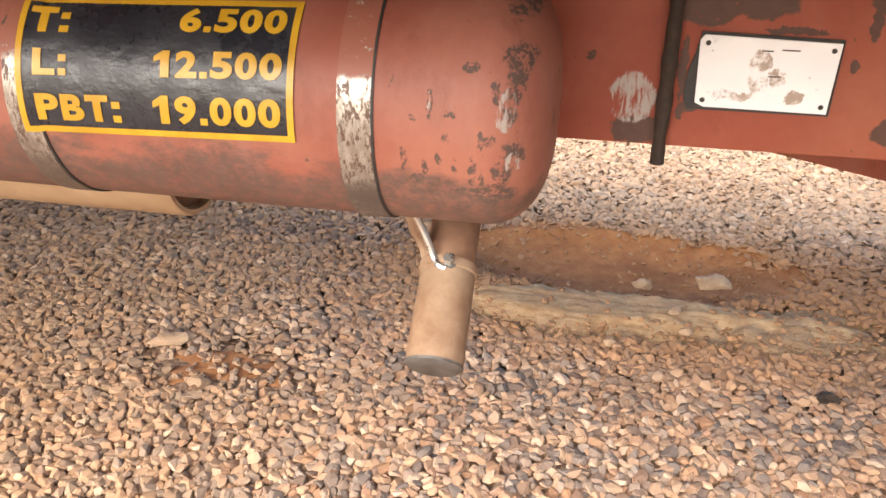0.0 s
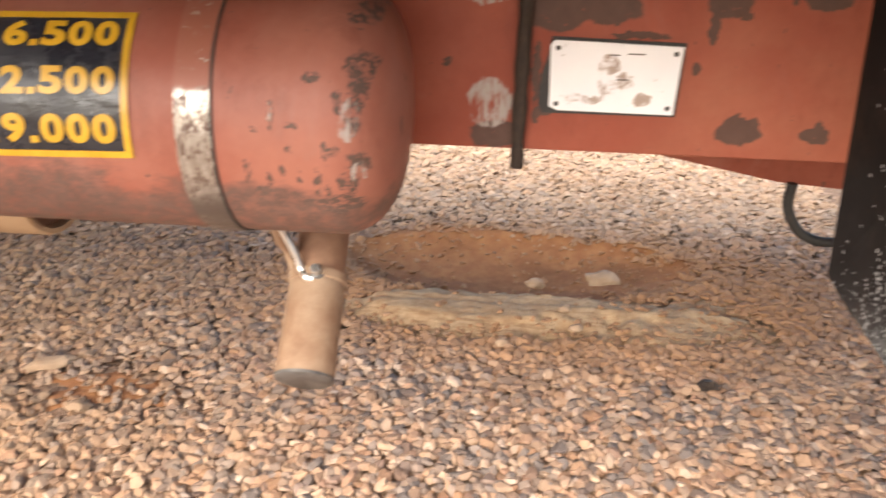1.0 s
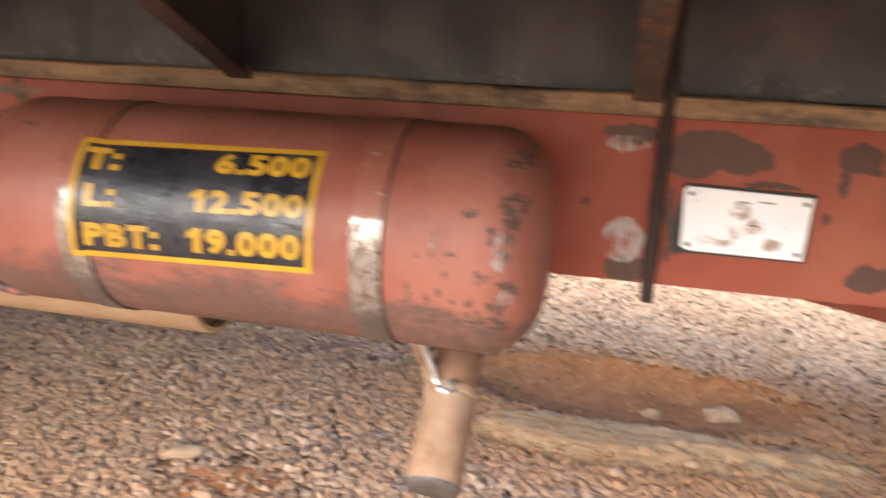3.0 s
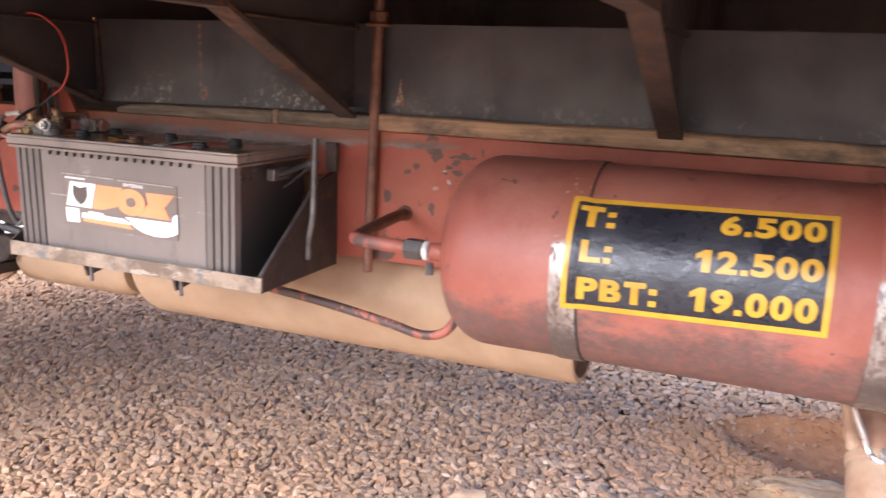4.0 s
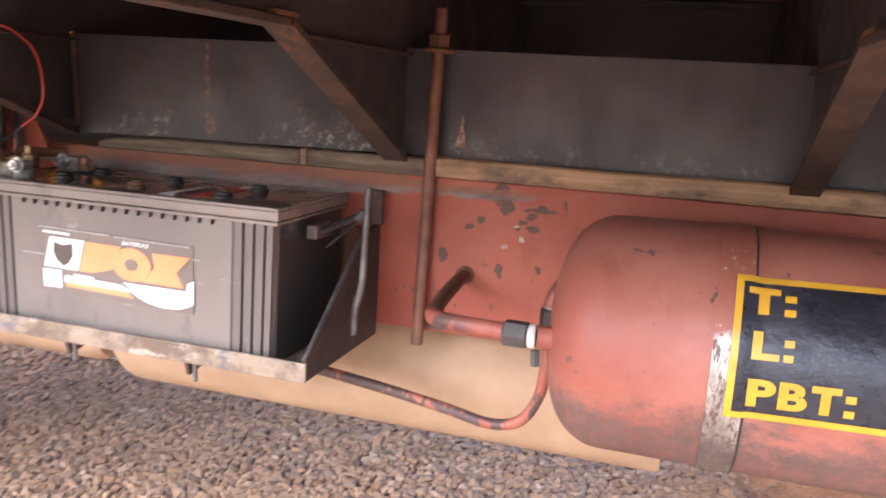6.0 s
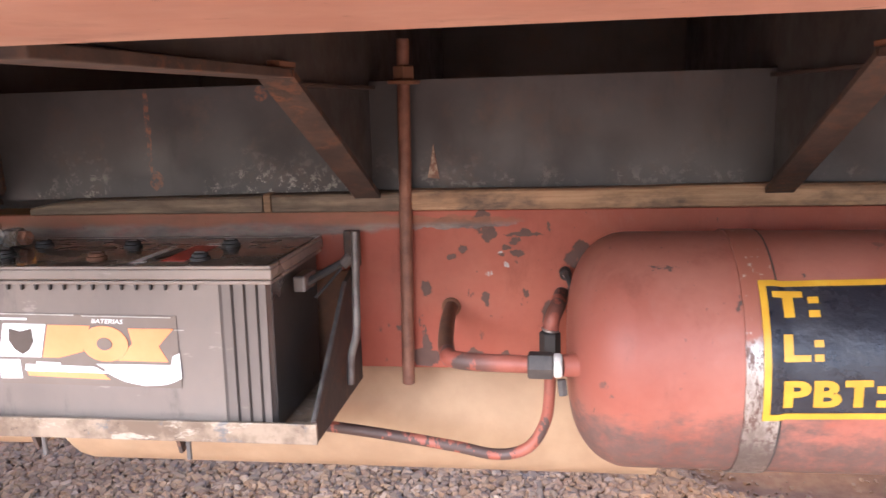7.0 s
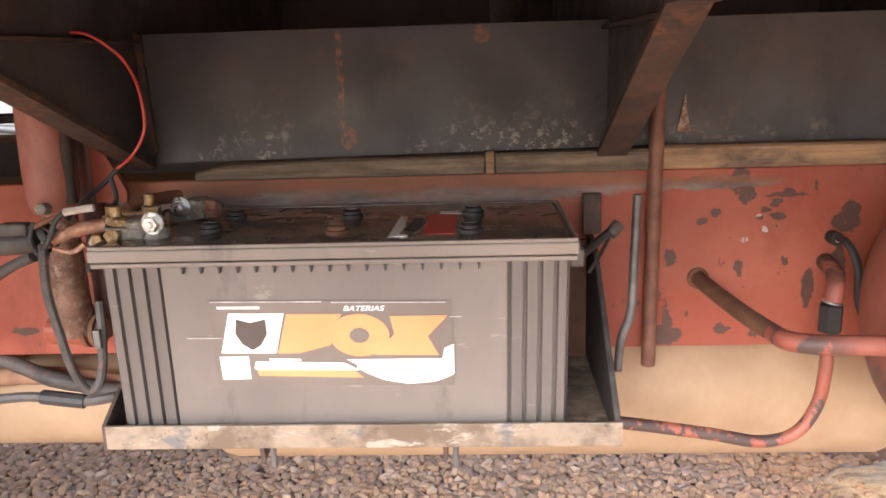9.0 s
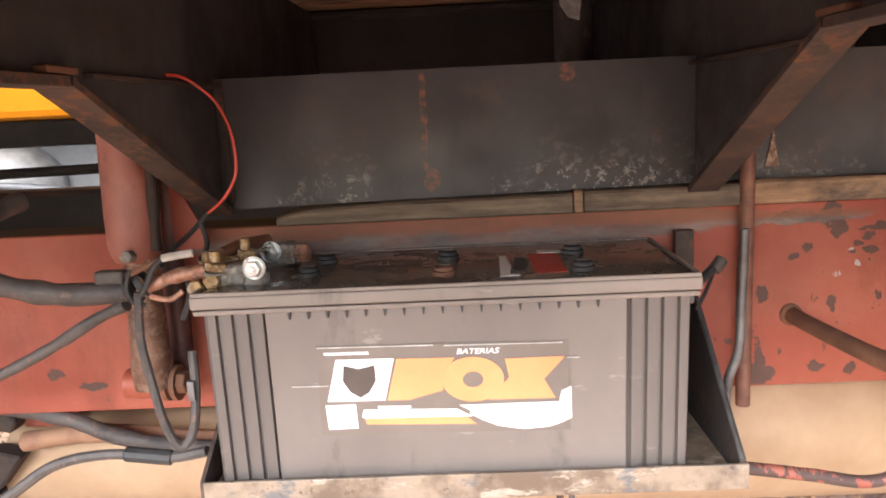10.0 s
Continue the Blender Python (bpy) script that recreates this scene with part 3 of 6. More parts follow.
def lathe(start, end, profile, seg=32, bm=None):
    """A turned body on the axis from start to end; profile: (distance along, radius)."""
    bm = bm or bmesh.new()
    start, end = Vector(start), Vector(end)
    turn = (end - start).to_track_quat("Z", "Y").to_matrix()
    rings = []
    for d, r in profile:
        if r < 1e-6:
            rings.append([bm.verts.new(start + turn @ Vector((0, 0, d)))])
        else:
            rings.append([bm.verts.new(start + turn @ Vector((r * math.cos(2 * math.pi * i / seg), r * math.sin(2 * math.pi * i / seg), d))) for i in range(seg)])
    for a, b in zip(rings, rings[1:]):
        for i in range(seg):
            j = (i + 1) % seg
            if len(a) == 1 and len(b) > 1:
                bm.faces.new((a[0], b[j], b[i]))
            elif len(b) == 1 and len(a) > 1:
                bm.faces.new((a[i], a[j], b[0]))
            elif len(a) > 1:
                bm.faces.new((a[i], a[j], b[j], b[i]))
    return bm


def rod(start, end, r, seg=16, bm=None, round_edge=0.0):
    n = (Vector(end) - Vector(start)).length
    e = round_edge or min(r * 0.15, 0.002)
    return lathe(start, end, [(0, 0), (0, r - e), (e, r), (n - e, r), (n, r - e), (n, 0)], seg, bm)


def hexnut(start, end, r, bm=None):
    return rod(start, end, r, 6, bm)


def smooth_path(points, n=8):
    p = [Vector(q) for q in points]
    out = []
    for i in range(len(p) - 1):
        a, b, c, d = p[max(i - 1, 0)], p[i], p[i + 1], p[min(i + 2, len(p) - 1)]
        for k in range(n):
            t = k / n
            out.append(0.5 * ((2 * b) + (c - a) * t + (2 * a - 5 * b + 4 * c - d) * t * t + (3 * b - a - 3 * c + d) * t ** 3))
    return out + [p[-1]]


def tube(points, r, seg=10, n=8, bm=None, wobble=0.0):
    """A round tube swept along a smooth path."""
    bm = bm or bmesh.new()
    path = smooth_path(points, n)
    side, rings = None, []
    for i, p in enumerate(path):
        way = (path[min(i + 1, len(path) - 1)] - path[max(i - 1, 0)]).normalized()
        if side is None:
            side = way.orthogonal().normalized()
        side = (side - way * side.dot(way)).normalized()
        up = way.cross(side)
        k = r * (1 + wobble * noise.noise(p * 40))
        rings.append([bm.verts.new(p + (side * math.cos(2 * math.pi * j / seg) + up * math.sin(2 * math.pi * j / seg)) * k) for j in range(seg)])
    for a, b in zip(rings, rings[1:]):
        for j in range(seg):
            bm.faces.new((a[j], a[(j + 1) % seg], b[(j + 1) % seg], b[j]))
    bm.faces.new(rings[0])
    bm.faces.new(rings[-1][::-1])
    return bm


def crust(bm, amount=0.0014, cuts=2, scale=90.0):
    """Cut finer and roughened, for corroded or caked metal."""
    bmesh.ops.subdivide_edges(bm, edges=bm.edges[:], cuts=cuts, use_grid_fill=True)
    bm.normal_update()
    for v in bm.verts:
        v.co += v.normal * amount * (noise.noise(v.co * scale) + 0.6 * noise.noise(v.co * scale * 2.7))
    return bm


def lettering(text, weight=0.02, shear=0.0):
    """The flat mesh of a text in the built-in font, scaled to the unit square."""
    cu = bpy.data.curves.new("lettering", "FONT")
    cu.body, cu.offset, cu.shear = text, weight, shear
    cu.resolution_u = 4
    ob = new("lettering", cu)
    me = bpy.data.meshes.new_from_object(ob)
    bm = bmesh.new()
    bm.from_mesh(me)
    bpy.data.objects.remove(ob)
    bpy.data.curves.remove(cu)
    bpy.data.meshes.remove(me)
    lo = [min(v.co[i] for v in bm.verts) for i in (0, 1)]
    hi = [max(v.co[i] for v in bm.verts) for i in (0, 1)]
    for v in bm.verts:
        v.co = Vector(((v.co.x - lo[0]) / (hi[0] - lo[0]), (v.co.y - lo[1]) / (hi[1] - lo[1]), 0))
    return bm


# ---- ground ----
def hollow(x, y):
    """Depth of the washed-out hollow in the gravel under the trailer."""
    u, w = (x - 0.19) / 0.62, (y - 2.62) / 0.27
    a = max(0.0, 1 - u * u - w * w)
    return -0.095 * a ** 0.7


def ground_height(x, y):
    return hollow(x, y) + 0.012 * noise.noise(Vector((x * 0.9, y * 0.9, 3.0))) + 0.004 * noise.noise(Vector((x * 5, y * 5, 1.0)))


def build_ground():
    bm = bmesh.new()
    xs = [-900, -60, -14] + [-7 + 0.12 * i for i in range(85)] + [4, 12, 60, 900]
    ys = [-900, -60, -12, -4] + [-1.2 + 0.12 * i for i in range(62)] + [7, 12, 60, 900]
    grid = [[bm.verts.new((x, y, (ground_height(x, y) - (0.024 if -0.9 < x < 1.4 and 1.8 < y < 3.15 else 0.007)) if -8 < x < 4 and -2 < y < 7 else -0.007)) for x in xs] for y in ys]
    for a, b in zip(grid, grid[1:]):
        for i in range(len(xs) - 1):
            bm.faces.new((a[i], a[i + 1], b[i + 1], b[i]))
    ob = part("ground", bm, M_GROUND, None, "", True)
    tagged(ob, "brown gravel yard reaching the horizon", "ground", "", "structure")


build_ground()


def hollow_mask(x, y):
    return 1 - math.hypot((x - 0.16) / 0.6, (y - 2.66) / 0.27) + ragged(x, y)


def ridge_mask(x, y):
    return max(1 - math.hypot((x - 0.09) / 0.44, (y - 2.265) / 0.12), 0.3 - math.hypot((x - 0.6) / 0.7, (y - 2.27) / 0.33)) + 1.3 * ragged(x, y)


def ridge_height(x, y):
    """The hard clay ridge: layered, cracked plates with a low broken front."""
    m = ridge_mask(x, y)
    z = ground_height(x, y) + max(-0.03, min(0.024, m * 0.075))
    tilt = y * 13 + 2.2 * noise.noise(Vector((x * 3.5, y * 9, 8)))
    z += 0.004 * (abs((tilt % 1.0) - 0.5) * 2 - 0.5) * min(1.0, max(0.0, m * 5))
    return z + 0.006 * noise.noise(Vector((x * 4, y * 9, 5))) + 0.006 * noise.noise(Vector((x * 3, y * 45, 15))) + 0.006 * noise.noise(Vector((x * 26, y * 32, 25))) + 0.003 * noise.noise(Vector((x * 60, y * 60, 2)))


def ragged(x, y):
    return 0.2 * noise.noise(Vector((x * 6, y * 6, 7.0))) + 0.16 * noise.noise(Vector((x * 20, y * 20, 2.0)))


def in_bare(x, y):
    """How bare of stones the ground is: the clay hollow and strip, and a small clay patch."""
    n1 = 0.35 * noise.noise(Vector((x * 6, y * 6, 7.0))) + 0.25 * noise.noise(Vector((x * 20, y * 20, 2.0)))
    a = 1 - math.hypot((x - 0.16) / 0.55, (y - 2.66) / 0.24) + n1 * 0.6
    b = 1 - math.hypot((x - 0.1) / 0.46, (y - 2.245) / 0.155) + n1 * 0.6
    c = 0.75 * (1 - math.hypot((x - 0.58) / 0.4, (y - 2.25) / 0.15)) + n1 * 0.7
    d = 0.4 * (1 - math.hypot((x + 0.83) / 0.2, (y - 1.72) / 0.14)) + n1
    return max(a, b, c, d)


def build_gravel():
    rng = np.random.default_rng(4)
    shapes = []
    for k in range(36):
        bm = bmesh.new()
        long, wide, tall = rng.uniform(0.95, 1.25), rng.uniform(0.78, 1.0), rng.uniform(0.6, 0.9)
        power = rng.uniform(2.6, 4.5)
        for _ in range(rng.integers(20, 25) if k < 22 else rng.integers(10, 13)):
            v = rng.normal(size=3)
            v /= (np.abs(v) ** power).sum() ** (1 / power)
            v *= rng.uniform(0.95, 1.05)
            bm.verts.new((v[0] * long, v[1] * wide, max(-0.3, v[2]) * tall))
        got = bmesh.ops.convex_hull(bm, input=bm.verts[:])
        bmesh.ops.delete(bm, geom=[g for g in got["geom_interior"] if isinstance(g, bmesh.types.BMVert)], context="VERTS")
        bmesh.ops.triangulate(bm, faces=bm.faces[:])
        bm.verts.index_update()
        shapes.append((np.array([v.co[:] for v in bm.verts]), np.array([[v.index for v in f.verts] for f in bm.faces])))
        bm.free()
    places = []
    for y0, y1, x0, x1, step in ((0.5, 2.0, -3.7, 1.6, 0.0222), (2.0, 3.1, -4.6, 1.7, 0.0232), (3.1, 4.7, -5.4, 1.5, 0.0245)):
        for row, y in enumerate(np.arange(y0, y1, step * 0.87)):
            for x in np.arange(x0 + (row % 2) * step / 2, x1, step):
                px, py = x + rng.uniform(-0.42, 0.42) * step, y + rng.uniform(-0.42, 0.42) * step
                bare = in_bare(px, py) if -1.3 < px < 1.3 and 1.4 < py < 3.1 else -1
                if bare > 0.0 and rng.random() > (0.5 if px < -0.45 else (max(0.06, 0.75 - 2.4 * max(0.0, ridge_mask(px, py))) if py < 2.42 else max(0.1, 0.7 - 0.9 * bare))):
                    continue
                size = 0.5 + 0.4 * rng.beta(1.5, 2.4)
                places.append((px, py, step * size * ((rng.uniform(0.5, 1.0) if px < -0.45 else rng.uniform(0.2, 0.75)) if bare > 0 else 1), rng.integers(22) if py < 2.6 else rng.integers(22, 36)))
                if bare <= 0 and py < 2.8 and rng.random() < 0.6:
                    places.append((px + step * rng.uniform(-0.6, 0.6), py + step * rng.uniform(-0.6, 0.6), step * rng.uniform(0.18, 0.36), rng.integers(22, 36)))
    verts, faces, base = [], [], 0
    for px, py, r, k in places:
        v, f = shapes[k]
        a, tx, ty = rng.uniform(0, 6.283), rng.normal(0, 0.35), rng.normal(0, 0.35)
        ca, sa = math.cos(a), math.sin(a)
        w = v * r
        w = np.stack([w[:, 0] * ca - w[:, 1] * sa, w[:, 0] * sa + w[:, 1] * ca, w[:, 2] + w[:, 0] * tx * 0.6 + w[:, 1] * ty * 0.6], 1)
        z = ground_height(px, py) - 0.003
        if -0.65 < px < 1.2 and 1.95 < py < 2.5:
            z = max(z, ridge_height(px, py) + r * 0.1)
        if -0.75 < px < 1.15 and 2.3 < py < 3.0 and hollow_mask(px, py) > 0.02:
            z = max(z, ground_height(px, py) + 0.004)
        z += r * rng.uniform(-0.12, 0.22)
        verts.append(w + np.array((px, py, z)))
        faces.append(f + base)
        base += len(v)
    v, f = np.concatenate(verts), np.concatenate(faces)
    me = bpy.data.meshes.new("gravel")
    me.vertices.add(len(v))
    me.vertices.foreach_set("co", v.astype(np.float32).ravel())
    me.loops.add(len(f) * 3)
    me.loops.foreach_set("vertex_index", f.astype(np.int32).ravel())
    me.polygons.add(len(f))
    me.polygons.foreach_set("loop_start", np.arange(0, len(f) * 3, 3, dtype=np.int32))
    me.polygons.foreach_set("use_smooth", np.zeros(len(f), dtype=bool))
    me.update(calc_edges=True)
    me.validate()
    me.materials.append(M_STONES)
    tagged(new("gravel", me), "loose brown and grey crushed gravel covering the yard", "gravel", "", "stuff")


build_gravel()


def clay_sheet(name, x0, x1, y0, y1, mask, lift, material, label, ridged=False):
    """Bare clay that rises out of the gravel where the mask is above zero, with a ragged edge."""
    bm = bmesh.new()
    nx, ny = int((x1 - x0) / 0.014), int((y1 - y0) / 0.011)
    grid = []
    for j in range(ny + 1):
        row = []
        for i in range(nx + 1):
            x, y = x0 + (x1 - x0) * i / nx, y0 + (y1 - y0) * j / ny
            m = mask(x, y)
            z = ground_height(x, y) + max(-0.03, min(lift, m * 0.14))
            z += 0.005 * noise.noise(Vector((x * 7, y * 16, 4))) + 0.004 * noise.noise(Vector((x * 30, y * 45, 9)))
            if ridged:
                z = ridge_height(x, y)
            row.append(bm.verts.new((x, y, z)))
        grid.append(row)
    for a, b in zip(grid, grid[1:]):
        for i in range(nx):
            bm.faces.new((a[i], a[i + 1], b[i + 1], b[i]))
    tagged(part(name, bm, material, None, "", 60), label, "soil", "", "structure")


clay_sheet("soil", -0.75, 1.15, 2.3, 3.0, hollow_mask, 0.002, M_SOIL, "bare reddish clay in a washed-out hollow")
clay_sheet("soil", -0.65, 1.2, 1.95, 2.5, ridge_mask, 0.045, M_CONCRETE, "pale hard clay ridge with a cracked face", True)
clay_sheet("soil", -1.15, -0.5, 1.5, 1.95, lambda x, y: 0.3 - 0.6 * math.hypot((x + 0.83) / 0.22, (y - 1.72) / 0.15) + ragged(x, y) * 2.0, -0.005, M_SOIL, "small bare clay patch among the gravel")


def stone(at, size, label, seed):
    rng = random.Random(seed)
    bm = bmesh.new()
    bmesh.ops.create_icosphere(bm, subdivisions=2, radius=1)
    for v in bm.verts:
        k = 1 + 0.35 * noise.noise(v.co * 1.3 + Vector((seed, 0, 0))) + 0.12 * noise.noise(v.co * 3 + Vector((0, seed, 0)))
        v.co = Vector((v.co.x * size[0], v.co.y * size[1], max(v.co.z, -0.5) * size[2])) * k
    bmesh.ops.transform(bm, matrix=pose(*at, rng.uniform(-8, 8), rng.uniform(-8, 8), rng.uniform(0, 40)), verts=bm.verts[:])
    tagged(part("stone", bm, M_PALE_STONE, None), label, "stone", "larger stones")


M_PALE_STONE = plain("pale_stone", (0.3, 0.19, 0.115), (0.42, 0.29, 0.19), 0.85, 30, 0, 0.6)
stone((0.468, 2.515, 0.008), (0.06, 0.03, 0.028), "large flat tan stone at the edge of the clay hollow", 3)
stone((0.25, 2.51, -0.02), (0.03, 0.02, 0.02), "tan stone lying in the clay hollow", 8)
stone((-1.02, 1.8, 0.012), (0.06, 0.022, 0.016), "long pale sliver of stone on the gravel", 5)
stone((-0.86, 1.635, 0.0), (0.03, 0.02, 0.02), "small pale stone on a clay patch", 6)
stone((-0.012, 3.38, 0.012), (0.026, 0.016, 0.014), "small white stone on the gravel", 9)
stone((0.33, 2.235, 0.035), (0.022, 0.016, 0.014), "small pale stone on the clay ridge", 11)
stone((0.36, 2.16, 0.012), (0.022, 0.016, 0.014), "small pale stone below the clay ridge", 12)
stone((0.15, 2.05, 0.012), (0.02, 0.015, 0.013), "small pale stone below the clay ridge", 13)


def oil_lump():
    bm = bmesh.new()
    bmesh.ops.create_icosphere(bm, subdivisions=2, radius=1)
    for v in bm.verts:
        k = 0.8 + 0.9 * noise.noise(v.co * 3.1) + 0.4 * noise.noise(v.co * 7)
        v.co = Vector((0.677 + v.co.x * 0.034 * k, 1.888 + v.co.y * 0.025 * k, 0.014 + max(-0.6, v.co.z) * 0.02 * k))
    tagged(part("oily_clod", bm, M_OIL, None), "dark oil-soaked clod lying on the gravel", "clod")


oil_lump()


# ---- chassis rails ----
RAIL_Y = 1.17


def chassis_rail(y, inward, x0, x1, label, material):
    t = thing("chassis_rail", ((x0 + x1) / 2, y, 0.825), label, "chassis rail", "chassis rails")
    a, b = sorted((y, y + inward * 0.009))
    part("web", box(x0, x1, a, b, 0.825, 1.07, 0.002), material, t)
    a, b = sorted((y + inward * 0.009, y + inward * 0.09))
    part("bottom_flange", box(x0, x1, a, b, 0.825, 0.836, 0.002), material, t)
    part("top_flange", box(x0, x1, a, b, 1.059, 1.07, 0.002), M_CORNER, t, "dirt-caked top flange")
    return t


rail = chassis_rail(RAIL_Y, 1, -3.3, 1.7, "worn red-painted steel chassis rail with chipped patches", M_RAIL)
# Far rail coloured black instead of red, for the shade under the bed.
chassis_rail(2.03, -1, -3.3, 1.7, "grimy steel chassis rail on the far side, blackened for shade", M_BLACK)
for k, x in enumerate((-2.9, -1.35, -0.14, 1.2)):
    t = thing("crossmember", (x, 1.6, 0.84), "red steel crossmember between the chassis rails", "crossmember", "crossmembers")
    part("crossmember_web", box(x - 0.004, x + 0.004, 1.26, 1.94, 0.84, 1.055, 0.001), M_RED, t)
    part("crossmember_flange", box(x - 0.05, x + 0.05, 1.26, 1.94, 0.836, 0.845, 0.001), M_RED, t)

# data plate on the rail
plate = thing("data_plate", (0.268, 1.168, 0.932), "scuffed white data plate with worn-off print, riveted to the rail", "data plate")
part("plate_backing", prism([(0.172, 0.89), (0.178, 0.879), (0.356, 0.8795), (0.3595, 0.977), (0.186, 0.9805), (0.18, 0.95), (0.174, 0.93)], "y", 1.165, 1.17), M_BLACK, plate, "black backing paint round the plate")
part("plate_face", prism([(0.187, 0.889), (0.198, 0.884), (0.352, 0.883), (0.356, 0.973), (0.189, 0.977), (0.184, 0.97)], "y", 1.161, 1.165), M_PLATE, plate)
for px, pz in ((0.347, 0.964), (0.344, 0.892), (0.194, 0.967), (0.196, 0.893)):
    part("rivet", lathe((px, 1.1605, pz), (px, 1.15, pz), [(0, 0.0035), (0.001, 0.003), (0.0015, 0)], 10), M_BLACK, plate)
for k, (px, pz, w) in enumerate(((0.296, 0.962, 0.022), (0.268, 0.96, 0.014), (0.281, 0.928, 0.016))):
    part("print_bar", box(px - w / 2, px + w / 2, 1.1604, 1.161, pz - 0.0008, pz + 0.0008, 0), M_PRINT_BROWN, plate, "faded line of print")


# ---- timber packing and subframe beam above the rail ----
def timber_strip(x0, x1, z0, z1, material, label, ragged, drop=0.0):
    bm = bmesh.new()
    n = max(3, int((x1 - x0) / 0.03))
    rings = []
    for i in range(n + 1):
        x = x0 + (x1 - x0) * i / n
        up = 0.002 * noise.noise(Vector((x * 8, 1, 0))) + (0.004 * noise.noise(Vector((x * 3, 5, 0))))
        end = max(0.0, 1 - i / 1.5) * ragged
        f = 1.158 + 0.003 * noise.noise(Vector((x * 10, 9, 0)))
        lo, hi = z0 + 0.2 * up, z1 + up - end * 0.014 - drop * (1 - i / n)
        rings.append([bm.verts.new(c) for c in ((x, f, lo + 0.002), (x, f, hi - 0.003), (x, f + 0.004, hi), (x, 1.26, hi), (x, 1.26, lo), (x, f + 0.003, lo))])
    for a, b in zip(rings, rings[1:]):
        for j in range(6):
            bm.faces.new((a[j], a[(j + 1) % 6], b[(j + 1) % 6], b[j]))
    bm.faces.new(rings[0])
    bm.faces.new(rings[-1][::-1])
    t = part("timber_packing", bm, material, None, "", 30)
    tagged(t, label, "timber strip", "timber strips on the rail")


timber_strip(-1.628, -1.245, 1.0705, 1.0965, M_TIMBER_OLD, "weathered grey timber packing strip with a splintered end", 0.6, 0.006)
timber_strip(-1.243, -1.232, 1.0705, 1.1, M_TIMBER, "pale timber shim between two packing strips", 0)
timber_strip(-1.23, -1.02, 1.0705, 1.098, M_TIMBER_OLD, "weathered grey timber packing strip on the rail", 0)
timber_strip(-1.018, -0.1, 1.0715, 1.102, M_TIMBER, "yellowish timber packing strip on the rail", 0)
timber_strip(-0.098, 1.7, 1.0705, 1.1, M_TIMBER, "yellowish timber packing strip on the rail", 0)

beam = thing("subframe_beam", (-0.02, 1.2, 1.105), "black-painted steel subframe beam lying along the timber strip", "beam")
part("beam_web", prism([(-1.73, 1.092), (-0.95, 1.1015), (1.7, 1.1015), (1.7, 1.262), (-1.73, 1.262)], "y", 1.185, 1.192), M_BEAM, beam)
part("beam_top_flange", box(-1.73, 1.7, 1.192, 1.27, 1.252, 1.262, 0.001), M_BEAM, beam)
part("beam_bottom_flange", box(-1.73, 1.7, 1.192, 1.27, 1.105, 1.115, 0.001), M_BEAM, beam)
beam2 = thing("subframe_beam", (-0.02, 2.0, 1.105), "black far-side subframe beam, its web raised to fill the shaded gap", "beam")
# Web carried up to the planks so black fills the shaded gap.
part("beam_web", box(-1.73, 1.7, 2.008, 2.015, 1.072, 1.428, 0.002), M_BEAM, beam2)
part("beam_top_flange", box(-1.73, 1.7, 1.93, 2.008, 1.418, 1.428, 0.001), M_BEAM, beam2)

# ---- load bed above: floor planks, side rails, outrigger brackets ----
bed = thing("load_bed", (-0.5, 1.6, 1.27), "dark tipper bed overhead with plank floor and steel crossbearers", "load bed")
# Unseen sheet against light leaks; the bed runs on out of view for shade.
part("light_seal_sheet", box(-4.2, 5.5, 0.2, 2.3, 1.468, 1.474, 0.001), M_BEAM, bed, "unseen sheet over the planks that stops light leaks")
for k in range(20):
    y0 = 0.22 + k * 0.1
    part("plank", box(-4.2, 5.5, y0, y0 + 0.096, 1.43 + 0.003 * (k % 2), 1.465, 0.003), M_PLANK, bed)
part("side_rail", prism([(0.2, 1.264), (0.354, 1.264), (0.354, 1.274), (0.215, 1.274), (0.215, 1.45), (0.2, 1.45)], "x", -3.3, 5.5), M_LIT_RAIL, bed, "red side rail of the bed, lightened to pink as if lit")
# Far side rail takes the black beam paint to stand for shade.
part("side_rail", prism([(2.16, 1.272), (2.3, 1.272), (2.3, 1.45), (2.285, 1.45), (2.285, 1.282), (2.16, 1.282)], "x", -1.74, 5.5), M_BEAM, bed, "far side rail of the bed, blackened for the shade under it")


# Added out of view, only to block light from the front left.
ahead = thing("unseen_shade_block", (-3.6, 0.55, 0.3), "unseen dark panel that shades the ground ahead of the bed", "truck body", "", "structure")
part("shade_panel", box(-5.4, -3.0, 0.14, 0.9, 0.4, 1.24, 0.03), M_BEAM, ahead)


